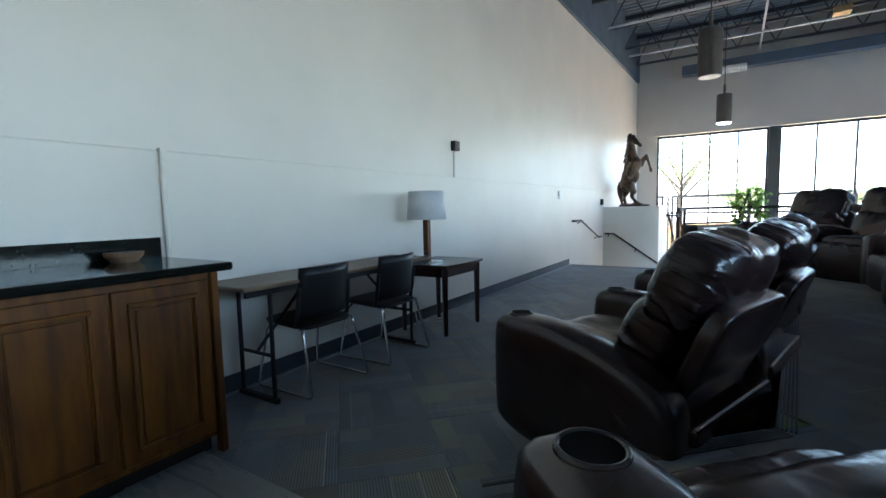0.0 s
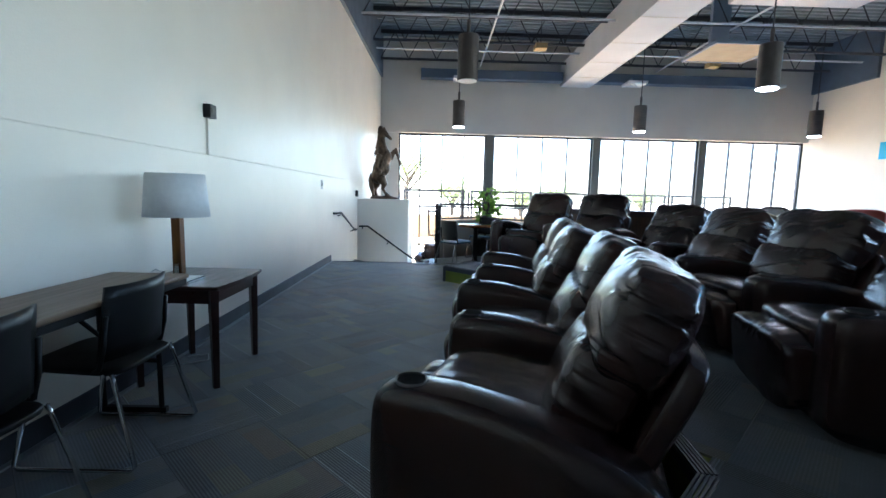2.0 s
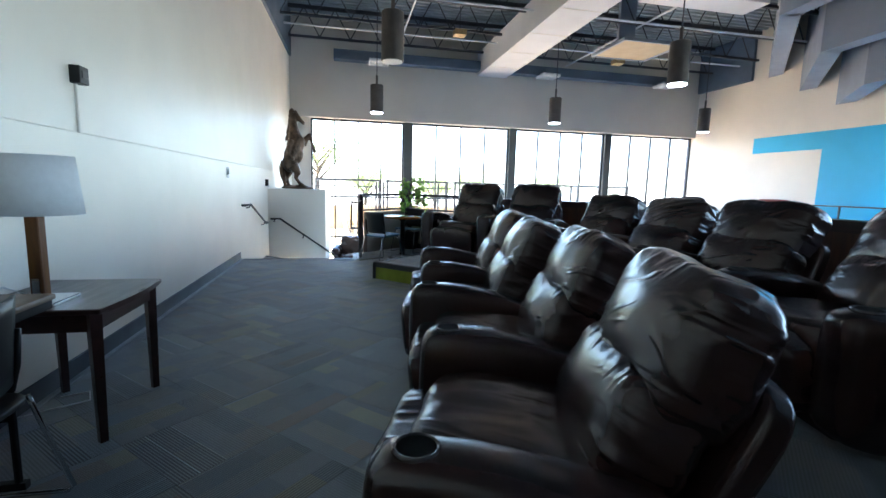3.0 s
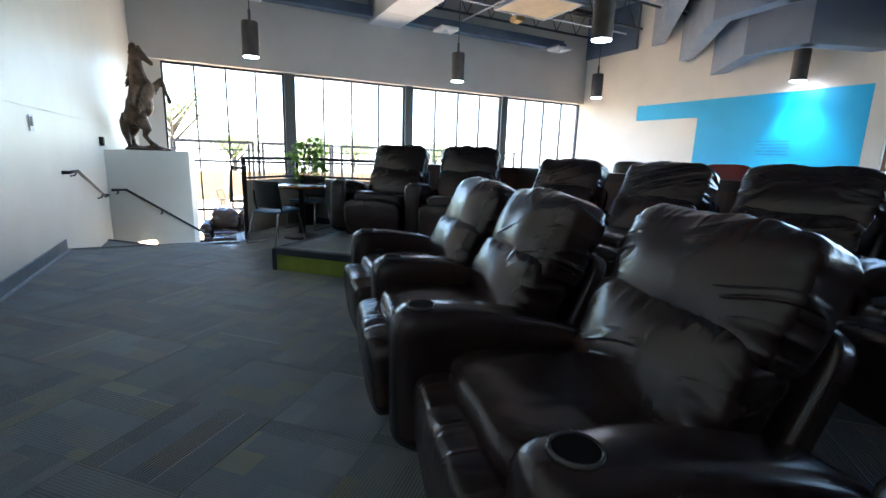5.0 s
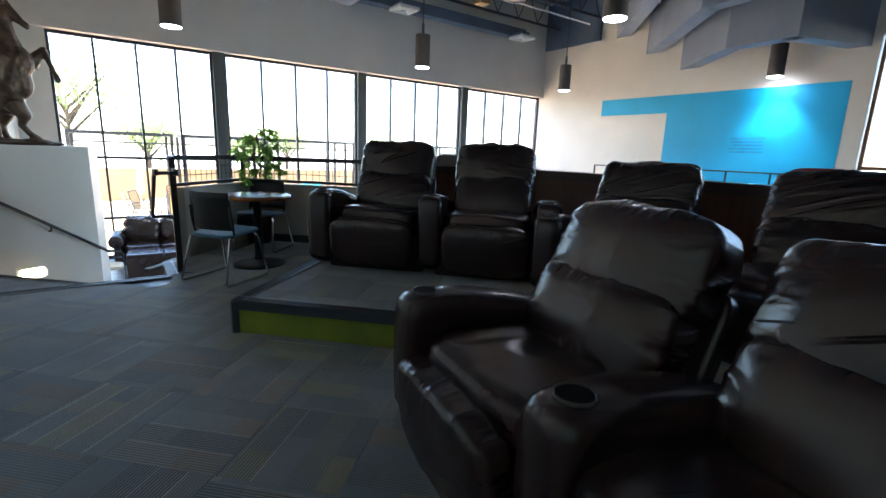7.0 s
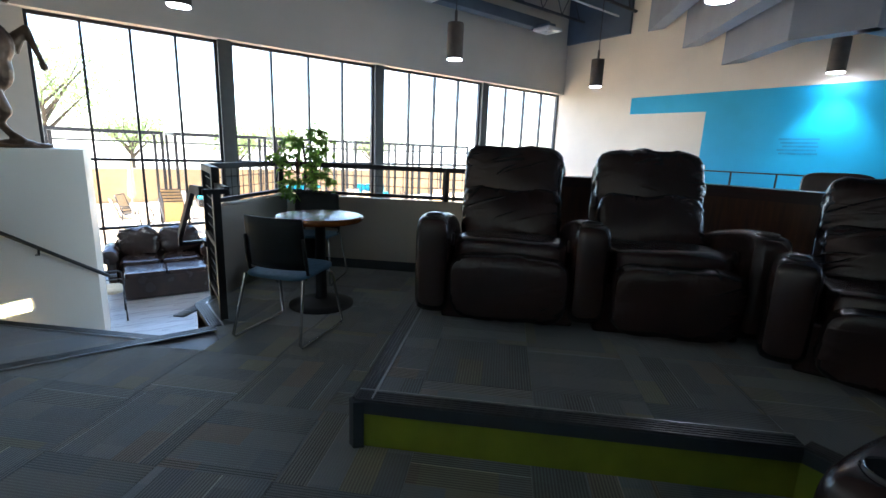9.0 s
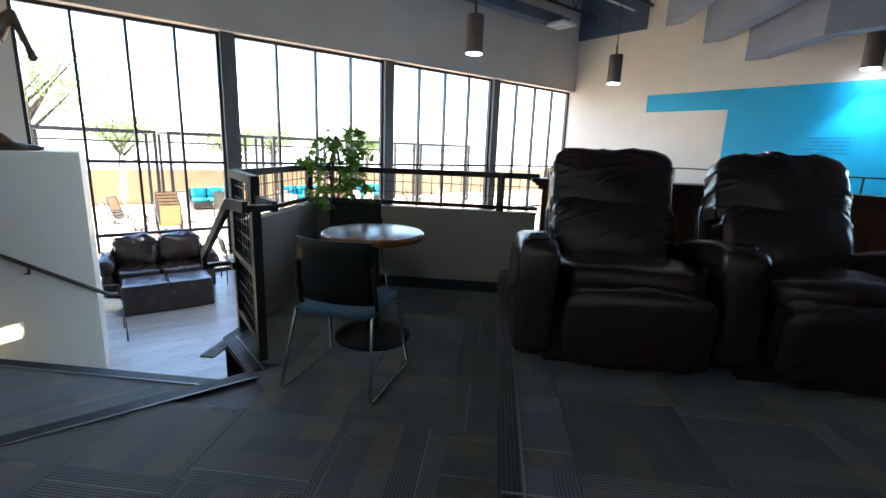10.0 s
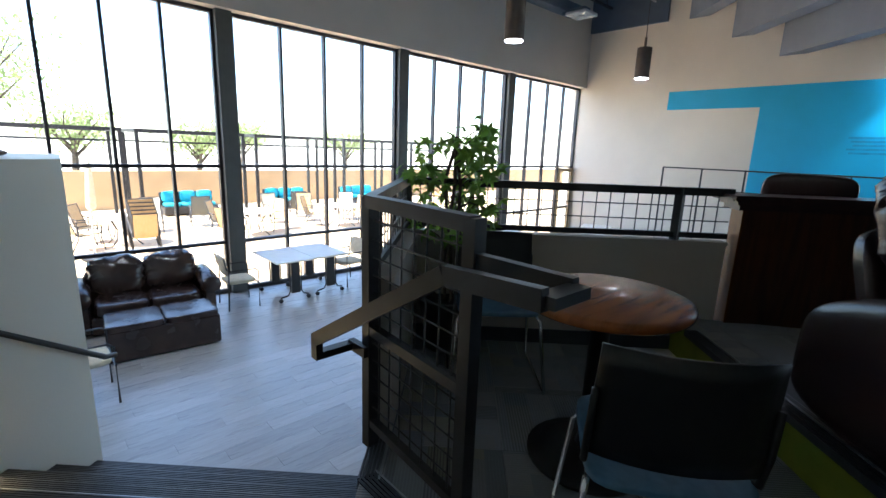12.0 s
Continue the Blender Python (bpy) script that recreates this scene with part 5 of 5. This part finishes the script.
cafe_armchair(pose(5.68, 17.48, LOW, 0, 0, 6))


def low_table(x, y, turn=0, half=0.9, deep=0.38):
    t = thing("flip_top_table", pose(x, y, LOW, 0, 0, turn), "pale topped rectangular table on black castered legs", "table", "lower floor tables")
    part("tabletop", boxm(-half, -deep, 0.715, half, deep, 0.745, bevel=0.008), M_TABLE_LIGHT, t)
    w = deep - 0.09
    for s in (-1, 1):
        e0 = (half - 0.12) * s
        part("leg_panel", boxm(e0 - 0.018, -0.10, 0.14, e0 + 0.018, 0.06, 0.70, bevel=0.006, seg=1), M_METAL_BLACK, t)
        part("leg_frame", tube(bmesh.new(), [(e0, -0.13, 0.69), (e0, -0.12, 0.18), (e0, -0.16, 0.11), (e0, -w, 0.085)], 0.014, 8), M_METAL_BLACK, t, smooth=True)
        part("leg_frame", tube(bmesh.new(), [(e0, 0.09, 0.69), (e0, 0.08, 0.18), (e0, 0.12, 0.11), (e0, w, 0.085)], 0.014, 8), M_METAL_BLACK, t, smooth=True)
        for e in (-1, 1):
            part("caster", rod(bmesh.new(), (e0 - 0.02, w * e, 0.035), (e0 + 0.02, w * e, 0.035), 0.035, 14), M_BLACK, t)


low_table(4.33, 17.47, 90, 0.55, 0.345)
low_table(5.03, 17.50, 90, 0.55, 0.345)
low_table(9.3, 16.6, 0)
low_table(12.2, 15.8, 20)


# bar stools seen over the wooden partition
def bar_stool(x, y, turn, material, label):
    b = thing("bar_stool", pose(x, y, 0, 0, 0, turn), label, "stool", "bar stools")
    bm = bmesh.new(); pillow(bm, (0.42, 0.44, 0.08), 8, 4, 0, 0, 0, pose(0, 0, 0.76))
    part("seat", bm, material, b, smooth=True)
    bm = bmesh.new(); pillow(bm, (0.08, 0.54, 0.28), 10, 4, 0, 0.004, 1, pose(0.2, 0, 1.085, 0, 8, 0))
    part("backrest", bm, material, b, smooth=True)
    for s in (-1, 1):
        part("leg", tube(bmesh.new(), [(0.19, 0.19 * s, 1.05), (0.18, 0.19 * s, 0.75), (0.22, 0.22 * s, 0.0)], 0.013, 8), M_METAL_BLACK, b, smooth=True)
        part("front_leg", tube(bmesh.new(), [(-0.17, 0.18 * s, 0.74), (-0.21, 0.21 * s, 0.0)], 0.013, 8), M_METAL_BLACK, b, smooth=True)
    part("foot_ring", bar(bmesh.new(), (-0.2, -0.2, 0.25), (-0.2, 0.2, 0.25), 0.02, 0.02), M_METAL_BLACK, b)


for x, y, t in ((5.22, 10.36, 195), (6.35, 8.2, 0)):
    bar_stool(x, y, t, M_LEATHER_FLAT, "black upholstered bar stool behind the wooden partition")
for x, y, t in ((6.35, 6.9, 0), (6.35, 5.2, 0), (6.35, 4.2, 0)):
    bar_stool(x, y, t, M_RED, "red upholstered bar stool behind the wooden partition")

# far guard rail on the beige wall's side
fr = thing("ramp_railing", pose(0, 0, 0), "dark metal guard rail of the far ramp", "railing")
for k in range(7):
    part("post", bar(bmesh.new(), (14.3, 15.0 - k * 1.0, LOW), (14.3, 15.0 - k * 1.0, 1.04), 0.035, 0.035), M_METAL_BLACK, fr)
for z in (1.04, 0.5):
    part("rail", bar(bmesh.new(), (14.3, 15.0, z), (14.3, 9.0, z), 0.035, 0.035), M_METAL_BLACK, fr)
wl = thing("wall_lettering", pose(R_X - 0.008, 10.85, 1.7), "faint darker lines of lettering on the blue wall", "sign")
M_INK = mat("dark_blue_lettering", (0.015, 0.30, 0.56), 0.5)
for k in range(5):
    part("line", boxm(-0.004, -0.42 + 0.03 * (k % 2), 0.16 - k * 0.085, 0.0, 0.40 - 0.05 * (k % 3), 0.20 - k * 0.085), M_INK, wl)

# ---- outside ----
# Ground beyond the wall is coloured pale to give the overexposed white haze.
solid("ground", boxm(-400, WIN + 0.31, LOW - 0.6, 400, 800, LOW - 0.03), M_HAZE_GROUND, "distant open ground, coloured pale for the overexposed haze", "ground")
solid("pavement", boxm(-8, WIN + 0.3, LOW - 0.3, 40, 34.0, LOW - 0.015), M_PAVING, "sunlit pale concrete patio", "pavement")
solid("wall_patio", boxm(-8, 31.0, LOW - 0.02, 40, 31.3, 0.05), M_STUCCO, "tan stucco patio wall", "wall")
solid("wall_patio_side", boxm(-8, WIN + 0.3, LOW - 0.02, -7.7, 31.0, 0.05), M_STUCCO, "tan stucco patio side wall", "wall")


def pergola(x, y, w, d):
    p = thing("pergola", pose(x, y, LOW), "dark steel shade frame on the patio", "pergola", "patio shade frames")
    for a in (0, w):
        for b in (0, d):
            part("post", boxm(a - 0.05, b - 0.05, 0, a + 0.05, b + 0.05, 2.9), M_METAL_BLACK, p)
    for b in (0, d):
        part("beam", boxm(-0.05, b - 0.05, 2.9, w + 0.05, b + 0.05, 3.0), M_METAL_BLACK, p)
        part("beam", boxm(0.05, b - 0.03, 2.58, w - 0.05, b + 0.03, 2.63), M_METAL_BLACK, p)
    for a in (0, w):
        part("side_beam", boxm(a - 0.05, 0.05, 2.9, a + 0.05, d - 0.05, 3.0), M_METAL_BLACK, p)


for x in (-3.5, 0.2, 3.87, 7.57, 11.25, 14.9):
    pergola(x, 27.0, 3.24, 2.4)


def sling_chair(m, fabric=None, label="tan sling patio chair with a bronze frame"):
    c = thing("patio_chair", m, label, "chair", "patio chairs")
    bm = bmesh.new()
    prof = [(-0.27, 0.43), (-0.20, 0.425), (0.0, 0.40), (0.18, 0.385), (0.24, 0.42), (0.30, 0.60), (0.36, 0.80), (0.41, 0.98)]
    top = [[bm.verts.new((px, yy, pz - 0.02 * (1 - (yy / 0.24) ** 2))) for yy in (-0.24, -0.12, 0.0, 0.12, 0.24)] for px, pz in prof]
    low = [[bm.verts.new((v.co.x + 0.006, v.co.y, v.co.z - 0.008)) for v in row] for row in top]
    for i in range(len(prof) - 1):
        for k in range(4):
            bm.faces.new((top[i][k], top[i + 1][k], top[i + 1][k + 1], top[i][k + 1]))
            bm.faces.new((low[i][k], low[i][k + 1], low[i + 1][k + 1], low[i + 1][k]))
    part("sling", bm, fabric or M_TAN, c, smooth=True)
    for s in (-1, 1):
        y = 0.255 * s
        part("rail", tube(bmesh.new(), [(p, y, q) for p, q in prof], 0.015, 6), M_MULLION, c, smooth=True)
        part("side_frame", tube(bmesh.new(), [(-0.30, y * 1.1, 0.015), (-0.24, y * 1.12, 0.30), (-0.26, y * 1.14, 0.60), (-0.18, y * 1.16, 0.645), (0.20, y * 1.14, 0.62), (0.33, y * 1.05, 0.66)], 0.014, 6), M_MULLION, c, smooth=True)
        part("rear_leg", tube(bmesh.new(), [(0.20, y * 1.14, 0.62), (0.22, y * 1.1, 0.30), (0.36, y * 1.1, 0.015)], 0.014, 6), M_MULLION, c, smooth=True)
    part("cross_bar", rod(bmesh.new(), (-0.24, -0.28, 0.30), (-0.24, 0.28, 0.30), 0.011, 6), M_MULLION, c)
    part("top_bar", rod(bmesh.new(), (0.41, -0.255, 0.98), (0.41, 0.255, 0.98), 0.014, 6), M_MULLION, c)
    return c


def patio_table(x, y):
    t = thing("patio_table", pose(x, y, LOW), "round pale patio table", "table", "patio tables")
    part("tabletop", lathe(bmesh.new(), [(0.58, 0.70), (0.6, 0.71), (0.6, 0.73), (0.58, 0.735)], 28), M_TABLE_LIGHT, t)
    for k in range(4):
        a = radians(45 + 90 * k)
        u = Vector((math.cos(a), math.sin(a), 0))
        part("leg", tube(bmesh.new(), [u * 0.40 + Vector((0, 0, 0.70)), u * 0.22 + Vector((0, 0, 0.40)), u * 0.30 + Vector((0, 0, 0.15)), u * 0.46 + Vector((0, 0, 0.012))], 0.016, 6), M_MULLION, t, smooth=True)


for x, y in ((2.85, 23.75), (6.0, 23.3), (9.0, 23.4), (13.2, 23.6)):
    patio_table(x, y)
for x, y, turn in ((2.02, 23.45, 190), (2.25, 24.4, 150), (5.35, 23.95, 145), (6.75, 23.75, 25), (5.2, 22.7, 215), (8.3, 24.0, 140), (9.8, 23.7, 20), (8.45, 25.0, 70), (12.6, 24.3, 130), (13.9, 24.1, 40)):
    sling_chair(pose(x, y, LOW, 0, 0, turn))
for x, y, turn in ((3.75, 25.3, 80), (7.4, 25.2, 95), (9.9, 24.6, 60)):
    sling_chair(pose(x, y, LOW, 0, 0, turn), M_CREAM, "pale sling patio chair with a bronze frame")
for x, y, turn in ((5.2, 25.75, 260), (8.7, 26.1, 250)):
    sling_chair(pose(x, y, LOW, 0, 0, turn), M_PILLAR, "grey sling patio chair with a bronze frame")
for k in range(5):
    sling_chair(pose(3.1 - 0.012 * k, 22.55 + 0.03 * k, LOW + 0.085 * k, 0, 0, 265), None, "tan sling patio chair in a stack of five")


def patio_sofa(x, y):
    s = thing("patio_sofa", pose(x, y, LOW), "dark wicker patio sofa with teal cushions", "sofa", "patio sofas")
    part("frame", boxm(-0.9, -0.4, 0.05, 0.9, 0.4, 0.32, bevel=0.02), M_METAL_BLACK, s)
    part("back_frame", boxm(-0.9, 0.3, 0.32, 0.9, 0.42, 0.8, bevel=0.02), M_METAL_BLACK, s)
    for k in (-0.58, 0, 0.58):
        bm = bmesh.new(); pillow(bm, (0.56, 0.66, 0.14), 5, 4, 0, 0, 0, pose(k, -0.06, 0.38))
        part("seat_cushion", bm, M_TEAL, s, smooth=True)
        bm = bmesh.new(); pillow(bm, (0.54, 0.16, 0.42), 5, 4, 0, 0, 0, pose(k, 0.22, 0.64, -10, 0, 0))
        part("back_cushion", bm, M_TEAL, s, smooth=True)


for x in (5.6, 9.4, 13.0):
    patio_sofa(x, 28.6)
um = thing("closed_umbrella", pose(2.05, 22.3, LOW, 4, 2, 0), "closed pale patio umbrella on a slim pole", "umbrella")
part("pole", rod(bmesh.new(), (0, 0, 0.05), (0, 0, 2.3), 0.022, 10), M_ALU, um)
part("canopy", lathe(bmesh.new(), [(0.05, 1.1), (0.10, 1.2), (0.08, 1.6), (0.05, 2.1), (0.02, 2.3)], 14), M_CREAM, um, smooth=True)
part("base", lathe(bmesh.new(), [(0.25, 0.0), (0.25, 0.05), (0.1, 0.08), (0.03, 0.12)], 20), M_METAL_BLACK, um)


def tree(x, y, h, seed, label):
    t = thing("tree", pose(x, y, LOW), label, "tree", "trees beyond the patio")
    rnd = random.Random(seed)
    bm = bmesh.new()
    rod(bm, (0, 0, 0), (0.1, 0, h * 0.4), 0.2, 8, 0.14)
    ends = []
    for k in range(9):
        a = k * 2.4
        p = Vector((0.1, 0, h * (0.36 + 0.02 * k)))
        q = p + Vector((math.cos(a) * h * 0.16, math.sin(a) * h * 0.16, h * 0.18))
        e = q + Vector((math.cos(a + 0.5) * h * 0.14, math.sin(a + 0.5) * h * 0.14, h * rnd.uniform(0.08, 0.22)))
        rod(bm, p, q, 0.09, 6, 0.05); rod(bm, q, e, 0.05, 6, 0.015)
        ends += [q, e, (q + e) / 2]
    part("trunk", bm, M_BARK, t)
    vs, fs = [], []
    for e in ends:
        for j in range(int(14 * h)):
            c = e + Vector((rnd.gauss(0, 0.11), rnd.gauss(0, 0.11), rnd.gauss(0, 0.075))) * h
            s = rnd.uniform(0.06, 0.13)
            q = Euler((rnd.uniform(0, 6), rnd.uniform(0, 6), rnd.uniform(0, 6))).to_matrix()
            i = len(vs)
            vs += [tuple(c + q @ Vector(o)) for o in ((-s, 0, 0), (0, -s * 0.5, 0), (s, 0, 0), (0, s * 0.5, 0))]
            fs.append((i, i + 1, i + 2, i + 3))
    me = bpy.data.meshes.new("crown")
    me.from_pydata(vs, [], fs)
    me.materials.append(M_TREE)
    o = new("crown", me)
    o.parent = t


for k, (x, y, h) in enumerate(((-0.4, 37, 8.0), (3.2, 40, 4.6), (8.5, 38, 4.0), (13.0, 44, 4.8), (19.0, 40, 4.4))):
    tree(x, y, h, 40 + k, "leafy green tree beyond the patio wall")

# ---- carpet planks and vinyl planks ----
CT = 0.50
tile_mesh = link_mesh("carpet_tile", boxm(-CT / 2 + 0.0012, -CT / 2 + 0.0012, -0.012, CT / 2 - 0.0012, CT / 2 - 0.0012, 0.0), M_CARPET)


def lay_carpet(parent, poly, z, keep):
    """Whole quarter-turned tiles inside the outline, trimmed ones at its edge."""
    rest = bmesh.new()
    turn = Matrix.Rotation(radians(45), 4, "Z")
    for i in range(-30, 50):
        for j in range(-30, 30):
            c = turn @ Vector(((i + 0.2) * CT, (j + 0.35) * CT, 0))
            m = pose(c.x, c.y, z, 0, 0, 45 + 90 * ((i + j) % 2))
            h = CT / 2
            cs = [m @ Vector(p) for p in ((-h, -h, 0), (0, -h, 0), (h, -h, 0), (h, 0, 0), (h, h, 0), (0, h, 0), (-h, h, 0), (-h, 0, 0))]
            ins = [inside((p.x, p.y), poly) for p in cs]
            if not any(ins):
                continue
            if all(ins) and keep(c.x, c.y):
                o = new("carpet_tile", tile_mesh)
                o.matrix_world = m
                o.parent = parent
                continue
            bm = bmesh.new()
            box(bm, -h + 0.001, -h + 0.001, -0.012, h - 0.001, h - 0.001, 0.0)
            bmesh.ops.transform(bm, matrix=m, verts=bm.verts)
            n = len(poly)
            for a in range(n if not all(ins) else 0):
                p, r = Vector((*poly[a], 0)), Vector((*poly[(a + 1) % n], 0))
                d = r - p
                out = Vector((d.y, -d.x, 0)).normalized()
                mid = (p + r) / 2 + out * 0.01
                if inside((mid.x, mid.y), poly):
                    out = -out
                near, along = (c - p).dot(out), (c - p).dot(d.normalized())
                if abs(near) < 0.36 and -0.1 < along < d.length + 0.1 and bm.verts:
                    bmesh.ops.bisect_plane(bm, geom=bm.verts[:] + bm.edges[:] + bm.faces[:], plane_co=p, plane_no=out, clear_outer=True)
            if bm.verts and keep(c.x, c.y):
                bmesh.ops.transform(bm, matrix=m.inverted(), verts=bm.verts)
                o = part("carpet_tile", bm, M_CARPET, parent)
                o.matrix_world = m
                continue
            if bm.verts:
                me = bpy.data.meshes.new("cut")
                bm.to_mesh(me)
                rest.from_mesh(me)
                bpy.data.meshes.remove(me)
            bm.free()
    o = part("carpet_edge", rest, M_CARPET, parent)
    tagged(o, kind="stuff")


lay_carpet(floor_up, upper, 0.0, lambda x, y: x < 4.2 and 1.2 < y)
lay_carpet(platform, plat, PZ, lambda x, y: x < 6.0)

PL_, PW = 1.22, 0.18
plank_mesh = link_mesh("plank", boxm(-PL_ / 2 + 0.001, -PW / 2 + 0.001, -0.008, PL_ / 2 - 0.001, PW / 2 - 0.001, 0.0), M_LVT)
rest = []
for j in range(-5, 45):
    for i in range(-1, 14):
        x = i * PL_ + (j * 0.37 % 1) * PL_
        y = 11.0 + j * PW
        if not (0.0 < x - PL_ / 2 and x + PL_ / 2 < R_X and y < WIN - 0.1 and y > 8.0):
            continue
        if x + y < 13.8 and x < 3.2:
            continue
        if x < 7.5 and y > 12.0:
            o = new("plank", plank_mesh)
            o.matrix_world = pose(x, y, LOW)
            o.parent = floor_low
        else:
            rest.append((x, y))
vs, fs = [], []
for x, y in rest:
    i = len(vs)
    a, b = PL_ / 2 - 0.001, PW / 2 - 0.001
    vs += [(x - a, y - b, LOW), (x + a, y - b, LOW), (x + a, y + b, LOW), (x - a, y + b, LOW)]
    fs.append((i, i + 1, i + 2, i + 3))
me = bpy.data.meshes.new("far_planks")
me.from_pydata(vs, [], fs)
me.materials.append(M_LVT)
o = new("far_planks", me)
o.parent = floor_low
tagged(o, kind="stuff")

# vinyl planks in front of the counter
for j in range(24):
    for i in range(2):
        y1 = 2.52 - j * PW
        x0 = i * PL_ * 0.9 - (j % 3) * 0.25
        a, b = max(0.58, x0), min(1.9, x0 + PL_ * 0.9)
        if b - a < 0.1:
            continue
        o = part("plank", boxm(a + 0.001, y1 - PW + 0.001, 0.0005, b - 0.001, y1 - 0.001, 0.006), M_LVT, floor_up)
